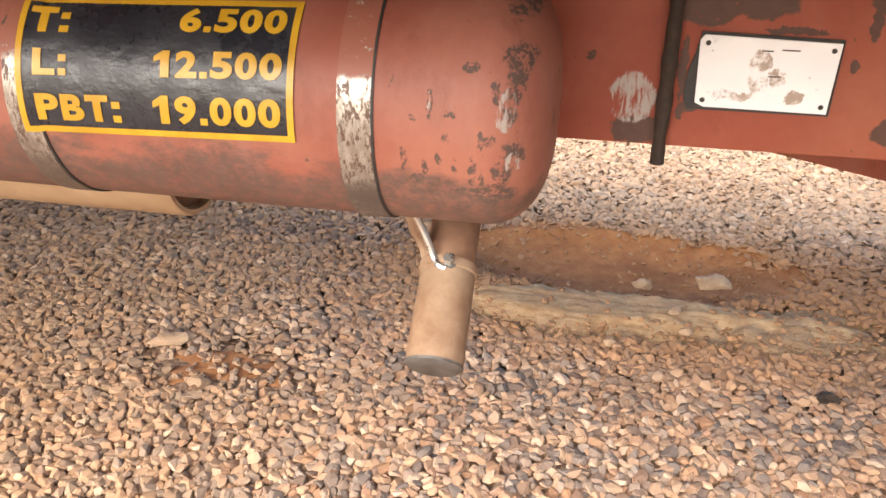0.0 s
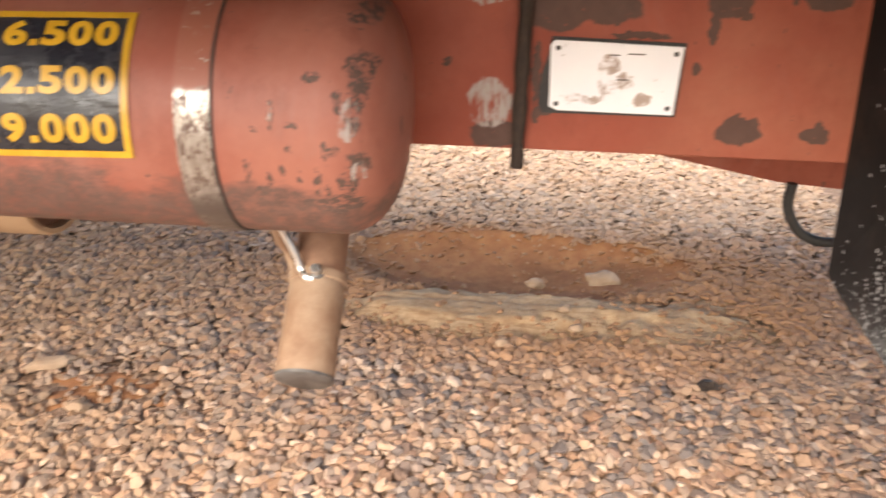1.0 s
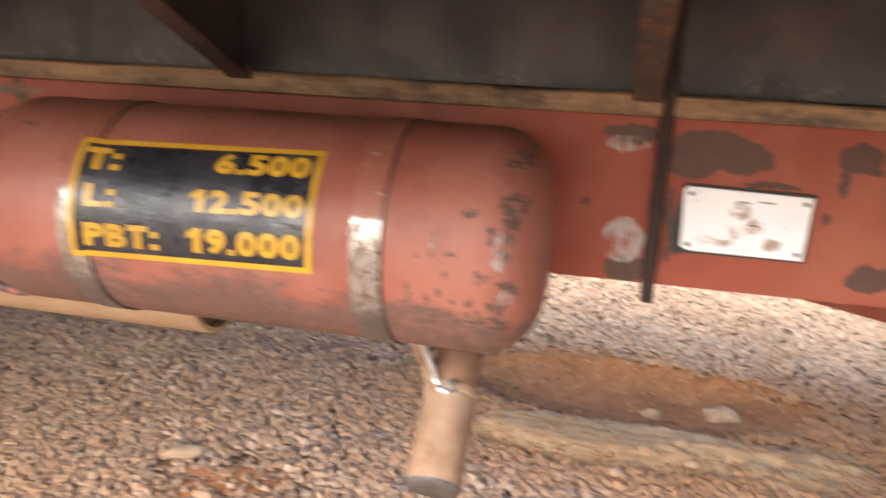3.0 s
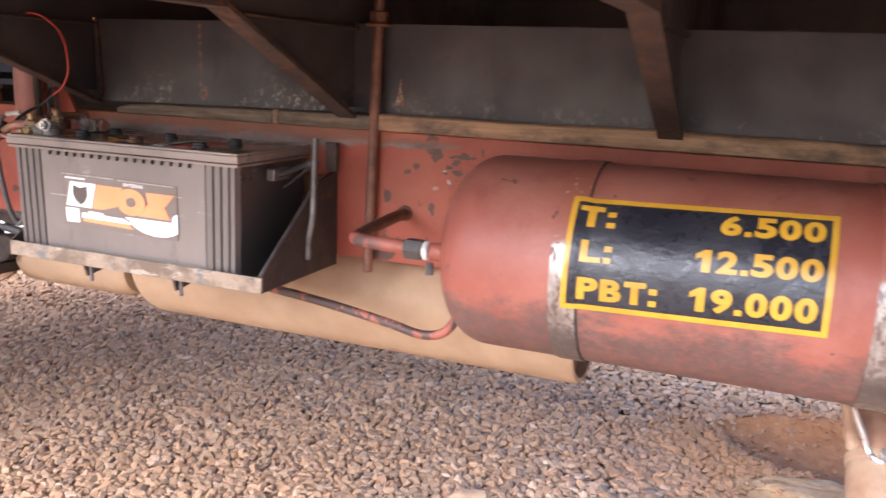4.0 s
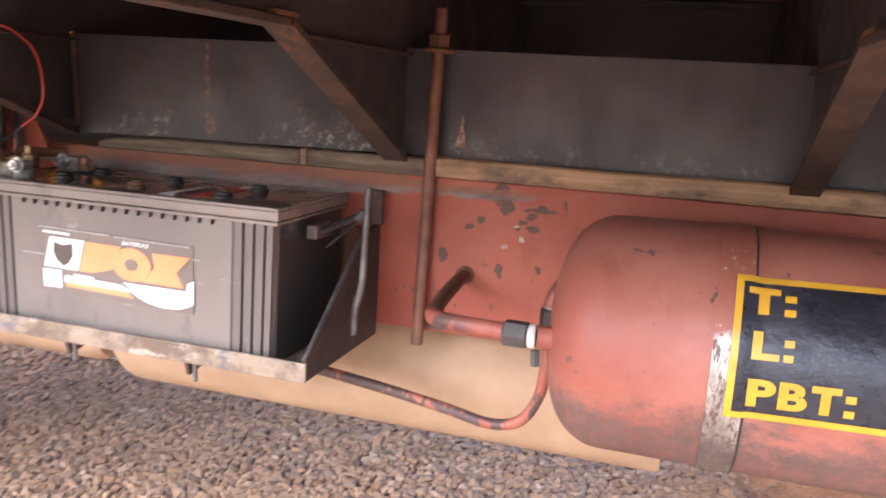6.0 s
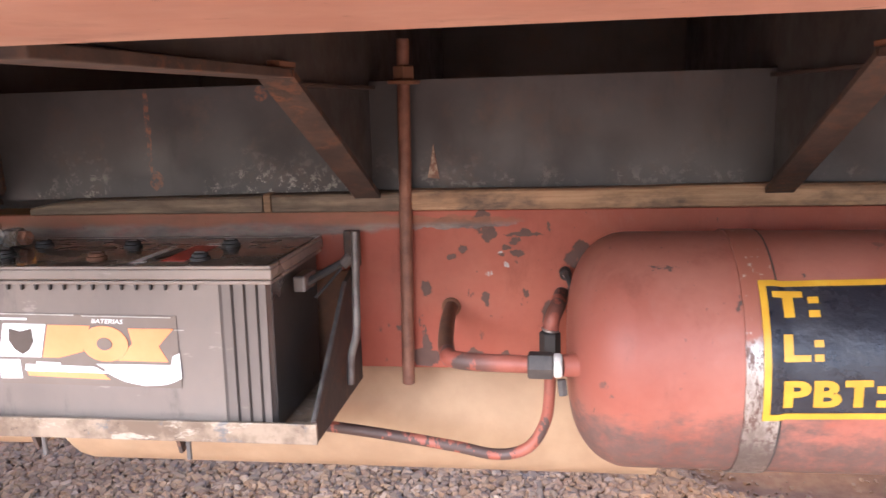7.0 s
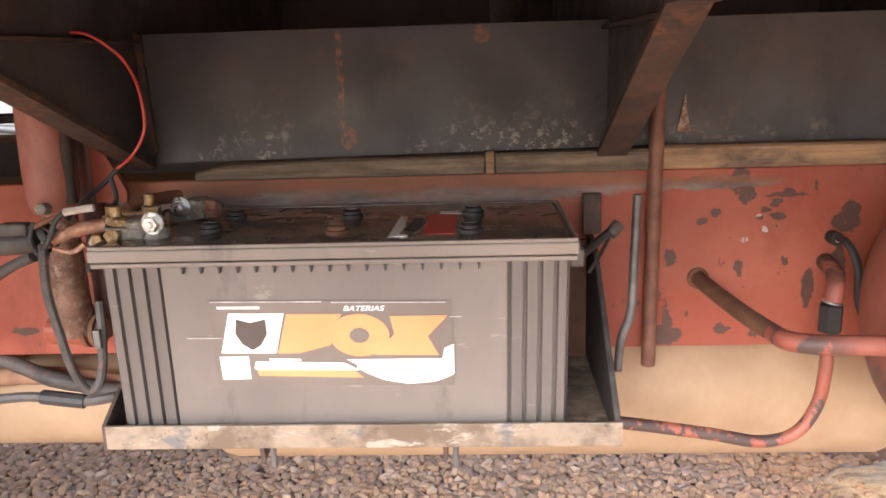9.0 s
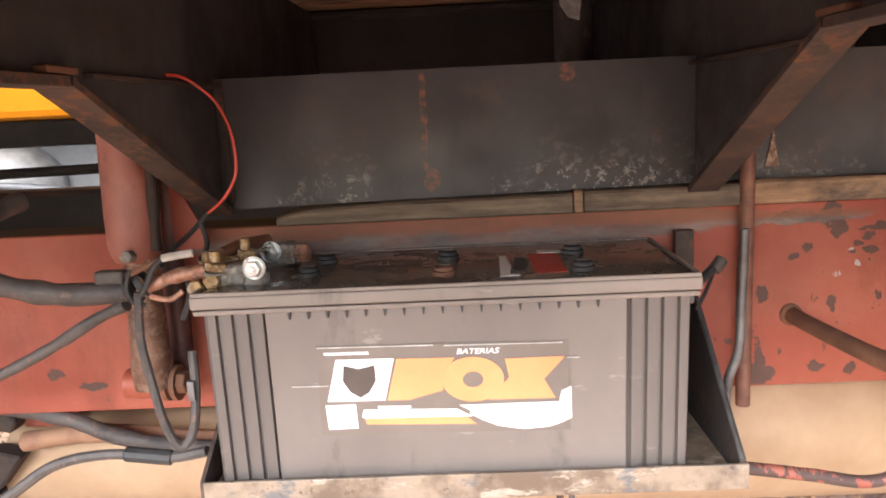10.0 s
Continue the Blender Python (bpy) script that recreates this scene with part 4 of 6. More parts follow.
def outrigger(x, cy=0.765, cz=1.262, w=0.019, foot=1.082):
    """A crossbearer that reaches out to the side rail, with a sloping gusset from the corner (cy, cz) down to the beam."""
    t = thing("outrigger_bracket", (x, 1.185, 1.1), "brown-black steel crossbearer with a triangular gusset and rusty edge", "bracket", "bed brackets")
    part("gusset_web", prism([(1.178, foot + 0.028), (1.13, foot + 0.028), (cy, cz + 0.006), (0.36, cz + 0.01), (0.36, 1.428), (1.194, 1.428), (1.194, 1.264), (1.178, 1.264)], "x", x - 0.004, x + 0.004), M_BEAM, t)
    part("gusset_flange", prism([(1.178, foot), (cy + 0.014, cz - 0.003), (cy + 0.017, cz + 0.004), (1.178, foot + 0.008)], "x", x - w, x + w), M_BRACKET, t, "rusty brown sloping edge flange")
    part("bottom_flange", box(x - w, x + w, 0.36, cy + 0.012, cz - 0.004, cz + 0.005, 0.001), M_BRACKET, t, "rusty brown bottom flange")
    part("weld_plate", box(x - w * 0.9, x + w * 0.9, cy - 0.02, cy + 0.03, cz + 0.006, cz + 0.012, 0.001), M_RUST, t, "rusty weld plate")
    part("inner_web", prism([(1.188, 1.2625), (1.3, 1.2625), (1.3, 1.2), (2.15, 1.2), (2.155, 1.285), (2.282, 1.285), (2.282, 1.428), (1.188, 1.428)], "x", x - 0.0032, x + 0.0032), M_BEAM, t)
    part("gusset_top", box(x - 0.014, x + 0.014, cy + 0.06, 1.177, 1.25, 1.2545, 0.001), M_CORNER, t, "dark horizontal stiffener")
    return t


outrigger(-1.704, 0.75, 1.2455, 0.0165, 1.086)
for x in (-1.08, -0.495, 0.12):
    outrigger(x)
pv = thing("drop_pipe", (-1.2, 1.45, 1.28), "dark vertical pipe with peeling pale paint under the bed", "pipe")
part("pipe_body", rod((-1.2, 1.45, 1.1), (-1.2, 1.45, 1.43), 0.031, 20), M_SLEEVE, pv, "", True)
part("paint_flake", prism([(-1.212, 1.34), (-1.195, 1.335), (-1.19, 1.38), (-1.2, 1.43), (-1.222, 1.43), (-1.225, 1.36)], "y", 1.4165, 1.419), M_WHITE, pv, "flake of pale paint")

# bare scar on the beam
bm = prism([(-0.993, 1.118), (-0.975, 1.116), (-0.979, 1.14), (-0.983, 1.168), (-0.988, 1.14)], "y", 1.1825, 1.185)
tagged(part("paint_scar", bm, M_SHAFT, None), "pale scraped scar on the black beam", "scar", "", "structure")


# ---- air tank with decal ----
TY, TZ, TR = 1.0, 0.914, 0.148
tank = thing("air_tank", (-0.385, TY, TZ - TR), "large red-painted steel air tank with chipped paint hanging beside the rail", "air tank")


END = [(0.075 * (1 - math.cos(math.pi / 2 * i / 14)), TR * math.sin(math.pi / 2 * i / 14) ** 0.62 if i else 0.0) for i in range(15)]
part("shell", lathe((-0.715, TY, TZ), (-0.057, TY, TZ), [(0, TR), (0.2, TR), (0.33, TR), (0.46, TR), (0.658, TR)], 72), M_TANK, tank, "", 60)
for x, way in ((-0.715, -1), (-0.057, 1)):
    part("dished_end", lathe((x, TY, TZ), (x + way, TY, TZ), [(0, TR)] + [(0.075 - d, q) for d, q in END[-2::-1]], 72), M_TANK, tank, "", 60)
part("port_boss", lathe((-0.797, 0.902, 0.921), (-0.74, 0.92, 0.918), [(0, 0.013), (0.02, 0.0145), (0.05, 0.024)], 18), M_TANK, tank, "", True)


def lean(x):
    """The decal sits a little askew, lower at its front end."""
    return -3.6 * (DX1 - x) / (DX1 - DX0)


def on_tank(x, deg, lift):
    a = radians(deg)
    return Vector((x, TY - (TR + lift) * math.cos(a), TZ + (TR + lift) * math.sin(a)))


def band(x0, x1, d0, d1, lo, hi, n=64, edge=0.0):
    bm = bmesh.new()
    rings = []
    for i in range(n + 1):
        d = d0 + (d1 - d0) * i / n
        w = edge * noise.noise(Vector((d * 0.2, x0 * 9, 0)))
        rings.append([bm.verts.new(on_tank(*c)) for c in ((x0 + w, d, lo), (x0 + w, d, hi), (x1 + w, d, hi), (x1 + w, d, lo))])
    for a, b in zip(rings, rings[1:]):
        for j in range(4):
            bm.faces.new((a[j], a[(j + 1) % 4], b[(j + 1) % 4], b[j]))
    bm.faces.new(rings[0])
    bm.faces.new(rings[-1][::-1])
    return bm


for x in (-0.6, -0.206):
    st = thing("tank_strap", (x + 0.018, TY, TZ), "worn steel tank strap with peeling red paint round the air tank", "strap", "tank straps")
    part("strap_band", band(x, x + 0.037, -200, 120, -0.001, 0.0025, 96, 0.0006), M_STRAP, st, "", 40)
    part("strap_liner", band(x + 0.037, x + 0.0395, -150, 110, -0.001, 0.0018, 72), M_BLACK, st, "black rubber liner edge", 40)
    part("strap_end", box(x + 0.002, x + 0.035, 1.05, 1.17, 1.03, 1.034, 0.001), M_RED, st)
    part("strap_foot", box(x + 0.002, x + 0.035, 1.1, 1.17, 0.84, 0.846, 0.001), M_RED, st)

DX0, DX1, DA0, DA1 = -0.582, -0.254, 50.4, -9.8
decal = thing("weight_decal", (-0.42, 0.86, 0.96), "black and yellow weight decal stuck round the tank", "decal")


def patch(u0, u1, v0, v1, lift, n=22, thick=0.0006):
    bm = bmesh.new()
    x0, x1 = DX0 + (DX1 - DX0) * u0, DX0 + (DX1 - DX0) * u1
    m = max(2, int((u1 - u0) * 40))
    top, low = [], []
    for i in range(n + 1):
        d = DA0 + (DA1 - DA0) * (v0 + (v1 - v0) * i / n)
        top.append([bm.verts.new(on_tank(x0 + (x1 - x0) * j / m, d + lean(x0 + (x1 - x0) * j / m), lift + rise(x0 + (x1 - x0) * j / m, d))) for j in range(m + 1)])
        low.append([bm.verts.new(on_tank(x0 + (x1 - x0) * j / m, d + lean(x0 + (x1 - x0) * j / m), lift - thick + rise(x0 + (x1 - x0) * j / m, d))) for j in range(m + 1)])
    for g in (top, low):
        for a, b in zip(g, g[1:]):
            for j in range(m):
                bm.faces.new((a[j], a[j + 1], b[j + 1], b[j]))
    for i in range(n):
        for j in (0, m):
            bm.faces.new((top[i][j], top[i + 1][j], low[i + 1][j], low[i][j]))
    for j in range(m):
        for i in (0, n):
            bm.faces.new((top[i][j], top[i][j + 1], low[i][j + 1], low[i][j]))
    return bm


def rise(x, d):
    """The decal runs up over the strap at its end, and has small bubbles."""
    k = min(1.0, max(0.0, (-0.559 - x) / 0.006))
    return 0.0028 * k + 0.0007 * max(0.0, noise.noise(Vector((x * 30, d * 0.12, 2.0))))


part("decal_ground", patch(0, 1, 0, 1, 0.0012), M_DECAL, decal, "glossy black film", 40)
B = 0.023
for u0, u1, v0, v1 in ((0, 1, 0, 2 * B), (0, 1, 1 - 2 * B, 1), (0, B, 2 * B, 1 - 2 * B), (1 - B, 1, 2 * B, 1 - 2 * B)):
    part("decal_border", patch(u0, u1, v0, v1, 0.0019), M_YELLOW, decal, "yellow border line", 40)


def glyph(ch):
    """One character as a flat mesh in the unit square; the figure one has a flag and a square foot, as on the decal."""
    if ch == "1":
        bm = bmesh.new()
        bm.faces.new([bm.verts.new((x, y, 0)) for x, y in ((0.08, 0.56), (0.4, 0.66), (0.4, 0.0), (0.82, 0.0), (0.82, 1.0), (0.5, 1.0), (0.08, 0.78))])
        return bm
    if ch == ".":
        bm = bmesh.new()
        bm.faces.new([bm.verts.new((x, y, 0)) for x, y in ((0.1, 0.0), (0.9, 0.0), (0.9, 0.24), (0.1, 0.24))])
        return bm
    if ch == ":":
        bm = bmesh.new()
        for b in (0.0, 0.52):
            bm.faces.new([bm.verts.new((x, y, 0)) for x, y in ((0.1, b), (0.95, b), (0.95, b + 0.26), (0.1, b + 0.26))])
        return bm
    if ch in "LT":
        bm = bmesh.new()
        pts = ((0, 0), (1, 0), (1, 0.24), (0.36, 0.24), (0.36, 1), (0, 1)) if ch == "L" else ((0.33, 0), (0.67, 0), (0.67, 0.76), (1, 0.76), (1, 1), (0, 1), (0, 0.76), (0.33, 0.76))
        bm.faces.new([bm.verts.new((x, y, 0)) for x, y in pts])
        return bm
    return lettering(ch, 0.045)


WIDTH = {".": 0.42, ":": 0.42}


def decal_text(text, x0, x1, a0, a1):
    whole = sum(WIDTH.get(c, 1.0) for c in text) + 0.1 * (len(text) - 1)
    at = x0
    for ch in text:
        w = (x1 - x0) * WIDTH.get(ch, 1.0) / whole
        bm = glyph(ch)
        for k in range(1, 8):
            bmesh.ops.bisect_plane(bm, geom=bm.verts[:] + bm.edges[:] + bm.faces[:], plane_co=(0, k / 8, 0), plane_no=(0, 1, 0))
        for v in bm.verts:
            x, d = at + w * v.co.x, a1 + (a0 - a1) * v.co.y
            v.co = on_tank(x, d + lean(x), 0.0024 + rise(x, d))
        part("lettering", bm, M_YELLOW, decal, "yellow lettering", 40)
        at += w + (x1 - x0) * 0.1 / whole


for text, x0, x1, a0, a1 in (("T:", -0.57, -0.521, 45.5, 34.0), ("6.500", -0.389, -0.266, 46.3, 35.2), ("L:", -0.562, -0.52, 27.0, 15.8), ("12.500", -0.416, -0.265, 27.2, 16.2),
                             ("PBT:", -0.562, -0.456, 8.0, -3.6), ("19.000", -0.418, -0.266, 8.8, -3.2)):
    decal_text(text, DX0 + (x0 + 0.583) * 0.99, DX0 + (x1 + 0.583) * 0.99, a0 - 0.5, a1 - 0.5)

# ---- pipework at the tank end ----
supply = thing("air_pipe", (-0.88, 0.92, 0.92), "red-painted air pipe from the rail to the tank port", "pipe")
part("pipe_arm", tube([(-0.961, 1.172, 0.922), (-0.957, 1.1, 0.922), (-0.947, 1.0, 0.922), (-0.938, 0.945, 0.922)], 0.0105, 14, 8, None, 0.04), M_RUST, supply, "dark rusty arm into the rail", True)
part("pipe_bend", tube([(-0.938, 0.945, 0.922), (-0.93, 0.92, 0.922), (-0.9, 0.905, 0.923), (-0.85, 0.903, 0.922), (-0.815, 0.902, 0.921)], 0.0106, 14), M_PIPE, supply, "", True)
part("grommet", lathe((-0.961, 1.172, 0.922), (-0.960, 1.155, 0.922), [(0, 0.015), (0.006, 0.0145), (0.009, 0.011)], 18), M_RUST, supply, "", True)
part("coupling", hexnut((-0.836, 0.903, 0.921), (-0.806, 0.902, 0.921), 0.0165), M_SLEEVE, supply, "dark greasy hex coupling")
part("port_ring", rod((-0.806, 0.902, 0.921), (-0.796, 0.902, 0.921), 0.0145, 18), M_WHITE, supply, "white sealing ring", True)
part("drain_valve", hexnut((-0.797, 0.905, 0.903), (-0.795, 0.902, 0.884), 0.006), M_SLEEVE, supply, "small dark drain valve")

line = thing("air_line", (-0.9, 1.1, 0.73), "chipped red steel air line looping under the tank port", "pipe")
part("line_tube", tube([(-1.64, 1.12, 0.775), (-1.4, 1.12, 0.765), (-1.2, 1.11, 0.755), (-1.075, 1.1, 0.746), (-0.959, 1.1, 0.729), (-0.89, 1.1, 0.717), (-0.845, 1.1, 0.729), (-0.82, 1.1, 0.768), (-0.813, 1.1, 0.815), (-0.812, 1.1, 0.87)], 0.0085, 12), M_PIPE, line, "", True)
part("line_fitting", hexnut((-0.812, 1.1, 0.868), (-0.812, 1.1, 0.905), 0.015), M_BLACK, line, "dark fitting")
part("line_ring", rod((-0.812, 1.1, 0.905), (-0.811, 1.1, 0.91), 0.0125, 16), M_BRIGHT, line, "bright ring", True)
part("line_elbow", tube([(-0.811, 1.1, 0.908), (-0.808, 1.102, 0.925), (-0.8, 1.125, 0.938), (-0.795, 1.172, 0.942)], 0.0115, 12), M_PIPE, line, "", True)
cab = thing("brake_cable", (-0.77, 1.12, 0.95), "black cable coming through a hole in the rail", "cable")
part("cable_run", tube([(-0.79, 1.172, 0.976), (-0.786, 1.13, 0.976), (-0.774, 1.12, 0.945), (-0.768, 1.115, 0.89), (-0.755, 1.05, 0.85), (-0.745, 0.99, 0.83)], 0.005, 8), M_BLACK, cab, "", True)
part("cable_boot", rod((-0.79, 1.17, 0.976), (-0.789, 1.15, 0.976), 0.009, 12), M_BLACK, cab)
part("cable_tip", rod((-0.789, 1.15, 0.976), (-0.789, 1.147, 0.976), 0.004, 10), M_BRIGHT, cab, "bright tip")

# ---- vertical rods against the rail ----
r1 = thing("tie_rod", (-1.024, 1.155, 0.8), "rusty red vertical tie rod with nut before the rail", "rod", "tie rods")
part("rod_bar", rod((-1.028, 1.152, 0.805), (-1.02, 1.165, 1.32), 0.0095, 14), M_TIE, r1, "", True)
part("rod_nut", hexnut((-1.0205, 1.164, 1.262), (-1.0203, 1.1645, 1.282), 0.017), M_RUST, r1)
part("rod_washer", rod((-1.0207, 1.164, 1.256), (-1.0205, 1.164, 1.262), 0.024, 18), M_RUST, r1)
r2 = thing("tie_rod", (0.145, 1.158, 0.8), "dark greasy vertical tie rod in front of the rail", "rod", "tie rods")
part("rod_bar", tube([(0.148, 1.158, 0.802), (0.148, 1.158, 0.9), (0.15, 1.158, 1.1), (0.153, 1.16, 1.3)], 0.0098, 12, 22, None, 0.28), M_OIL, r2, "", True)

# ---- battery and tray ----
bat = thing("battery", (-1.413, 1.03, 0.806), "large black truck battery with orange and white label, grimy top", "battery")
BX0, BX1, BY0, BY1 = -1.672, -1.154, 0.928, 1.133
bm = bmesh.new()
outline = []
ribs = (0.014, 0.031, 0.048, 0.065)
front = [BX0] + sorted([BX0 + r for r in ribs] + [BX1 - r for r in ribs]) + [BX1]
for i, x in enumerate(front[:-1]):
    ribbed = i < 4 or i >= 5
    y = BY0 - 0.0035 if ribbed else BY0
    if i == 4:
        outline += [(x + 0.001, BY0), (front[i + 1] - 0.001, BY0)]
    else:
        outline += [(x + 0.0022, BY0 + 0.002), (x + 0.004, y), (front[i + 1] - 0.0012, y), (front[i + 1], BY0 + 0.002)]
outline += [(BX1 + 0.002, BY0 + 0.006), (BX1 + 0.002, BY1), (BX0 - 0.002, BY1), (BX0 - 0.002, BY0 + 0.006)]
lo = [bm.verts.new((-1.413 + (x + 1.413) * 0.985, 1.03 + (y - 1.03) * 0.985, 0.808)) for x, y in outline]
hi = [bm.verts.new((x, y, 1.0095)) for x, y in outline]
bm.faces.new(lo)
bm.faces.new(hi[::-1])
for i in range(len(outline)):
    j = (i + 1) % len(outline)
    bm.faces.new((lo[i], lo[j], hi[j], hi[i]))
part("case", bm, M_CASE, bat)
fx0, fx1 = BX0 + 0.0665, BX1 - 0.0665
bm = bmesh.new()
rim = [(fx0, 1.0065), (fx1, 1.0065), (-1.413 + (fx1 + 1.413) * 0.985, 0.811), (-1.413 + (fx0 + 1.413) * 0.985, 0.811)]
near = [bm.verts.new((x, 1.03 + (BY0 - 1.03) * (0.985 + 0.015 * (z - 0.808) / 0.2) - 0.0012, z)) for x, z in rim]
back = [bm.verts.new((v.co.x, v.co.y + 0.003, v.co.z)) for v in near]
bm.faces.new(near)
bm.faces.new(back[::-1])
for i in range(4):
    bm.faces.new((near[i], near[(i + 1) % 4], back[(i + 1) % 4], back[i]))
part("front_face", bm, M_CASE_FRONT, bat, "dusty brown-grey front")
bm = bmesh.new()
sx = [-1.413 + (BX1 + 1.413 + 0.002) * k + 0.0012 for k in (1.0, 0.985)]
rim = [(sx[0], BY0 + 0.008, 1.0065), (sx[0], BY1 - 0.004, 1.0065), (sx[1], BY1 - 0.006, 0.811), (sx[1], BY0 + 0.01, 0.811)]
near = [bm.verts.new(q) for q in rim]
back = [bm.verts.new((q[0] - 0.003, q[1], q[2])) for q in rim]
bm.faces.new(near)
bm.faces.new(back[::-1])
for i in range(4):
    bm.faces.new((near[i], near[(i + 1) % 4], back[(i + 1) % 4], back[i]))
part("side_face", bm, M_CASE_SIDE, bat, "black side, kept darker for its shade")
part("lid_lip", box(-1.681, -1.145, 0.9185, 1.142, 1.0075, 1.0128, 0.0015), M_CASE_LID, bat)
part("lid", box(-1.683, -1.143, 0.9165, 1.144, 1.0142, 1.0278, 0.002), M_CASE_LID, bat)
for x0, x1, y0, y1 in ((-1.682, -1.144, 0.9175, 0.9215), (-1.682, -1.144, 1.139, 1.143), (-1.682, -1.678, 0.922, 1.1385), (-1.148, -1.144, 0.922, 1.1385)):
    part("lid_rim", box(x0, x1, y0, y1, 1.0275, 1.0318, 0.0012), M_CASE_LID, bat)
part("lid_top", box(-1.674, -1.152, 0.926, 1.136, 1.0275, 1.0305, 0.003), M_LID, bat, "grimy brown-black top")
for k in range(17):
    x = -1.579 + 0.0205 * k
    part("notch", prism([(x - 0.0019, 1.0072), (x + 0.0019, 1.0072), (x + 0.0006, 0.9995), (x - 0.0006, 0.9995)], "y", 0.9215, 0.93), M_BLACK, bat)
for x, y, m in ((-1.569, 0.995, M_BLACK), (-1.561, 1.07, M_BLACK), (-1.413, 0.97, M_RUST), (-1.41, 1.06, M_BLACK), (-1.26, 0.965, M_BLACK), (-1.258, 1.063, M_BLACK)):
    cap = part("filler_cap", lathe((x, y, 1.03), (x, y, 1.06), [(0, 0.0135), (0.0045, 0.0135), (0.0055, 0.011), (0.009, 0.011), (0.0105, 0.009), (0.0105, 0)], 18), m, bat, "", True)
    part("cap_slot", box(x - 0.007, x + 0.007, y - 0.0012, y + 0.0012, 1.039, 1.0418, 0), M_SLEEVE, cap)
part("top_label", prism([(-1.352, 0.943), (-1.33, 0.946), (-1.331, 0.953), (-1.341, 0.955), (-1.337, 1.0), (-1.34, 1.06), (-1.348, 1.058)], "z", 1.0307, 1.0312), M_PRINT, bat, "torn white paper label")
part("label_stain", prism([(-1.336, 0.972), (-1.325, 0.965), (-1.317, 1.0), (-1.318, 1.04), (-1.33, 1.045)], "z", 1.0308, 1.0314), M_SLEEVE, bat, "scuffed grey label remains")
part("top_label", box(-1.313, -1.278, 0.955, 1.065, 1.0307, 1.0312, 0), M_LABEL_RED, bat, "red warning label")
part("top_label", box(-1.3, -1.272, 1.068, 1.085, 1.0307, 1.0312, 0), M_PRINT, bat, "small white label strip")
part("carry_lug", box(-1.145, -1.127, 1.0, 1.05, 0.978, 1.0, 0.003), M_CASE, bat)
part("carry_rope", tube([(-1.138, 1.012, 0.984), (-1.126, 1.02, 0.99), (-1.105, 1.04, 1.0), (-1.088, 1.055, 1.008)], 0.0055, 8), M_BLACK, bat, "black rope handle", True)
part("rope_tail", tube([(-1.09, 1.054, 1.0), (-1.105, 1.035, 0.982), (-1.12, 1.02, 0.966)], 0.0022, 6), M_BLACK, bat, "loose rope tail", True)
part("rope_clip", rod((-1.089, 1.054, 1.004), (-1.077, 1.06, 1.016), 0.008, 12), M_SLEEVE, bat, "grey clip", True)


def settle(thing_, x0, x1, to0, to1, z0, z1, up0, up1):
    """Bring a built unit to its final length and height."""
    for p in thing_.children_recursive:
        for v in p.data.vertices:
            v.co.x = to0 + (v.co.x - x0) * (to1 - to0) / (x1 - x0)
            v.co.z = up0 + (v.co.z - z0) * (up1 - up0) / (z1 - z0)


settle(bat, -1.683, -1.143, -1.668, -1.149, 0.808, 1.0318, 0.816, 1.0378)


def px(x, y):
    """Label artwork units to the front face."""
    u, v = -1.5719 + x / 3774.6, 0.9841 - y / 3821.2
    return (u + 0.0015, v + 0.0072 - 0.013 * (u + 1.41))


def art(points, material, lift, label):
    y = 0.9258 - lift
    part("label_shape", prism([px(*p) for p in points], "y", y, y + 0.0008), material, bat, label)


def oval(cx, cy, rx, ry, n=28):
    return [(cx + rx * math.cos(2 * math.pi * i / n), cy + ry * math.sin(2 * math.pi * i / n)) for i in range(n)]


art([(100, 70), (1085, 70), (1085, 440), (100, 440)], M_LABEL_GROUND, 0.0, "dull brown label ground")
art([(130, 95), (305, 95), (305, 106), (130, 106)], M_PRINT, 0.001, "white line")
art([(175, 125), (403, 125), (360, 298), (132, 298)], M_PRINT, 0.001, "white slanted panel")
art([(205, 150), (262, 165), (325, 150), (328, 215), (300, 262), (265, 283), (225, 258), (198, 212)], M_PRINT_BROWN, 0.002, "plain brown emblem shape")
art([(413, 128), (640, 128), (598, 190), (588, 262), (455, 298), (368, 298)], M_ORANGE, 0.001, "orange slanted shape")
art(oval(708, 218, 122, 92), M_ORANGE, 0.002, "orange oval shape")
art(oval(708, 218, 40, 32), M_LABEL_GROUND, 0.003, "brown centre of the oval")
art([(835, 138), (1068, 135), (985, 225), (1028, 305), (765, 305), (850, 215)], M_ORANGE, 0.001, "orange slanted shape")
art([(122, 314), (243, 312), (247, 412), (130, 415)], M_PRINT, 0.001, "small white square")
art([(272, 335), (640, 340), (700, 373), (275, 372), (264, 365)], M_PRINT, 0.001, "white stripe")
art([(275, 372), (680, 374), (716, 405), (282, 397)], M_ORANGE, 0.001, "orange stripe")
art([(330, 321), (460, 323), (460, 333), (330, 332)], M_PRINT, 0.001, "white line")
art([(650, 325), (1042, 320), (1052, 275), (1090, 258), (1090, 388), (1045, 410), (1000, 424), (900, 432), (800, 415), (740, 390), (690, 362), (695, 350)], M_PRINT, 0.0012, "white swoosh shape")
bm = lettering("BATERIAS", 0.02, 0.25)
for v in bm.verts:
    x, z = px(648 + 168 * v.co.x, 114 - 23 * v.co.y)
    v.co = Vector((x, 0.924, z))
part("lettering", bm, M_PRINT, bat, "white lettering")
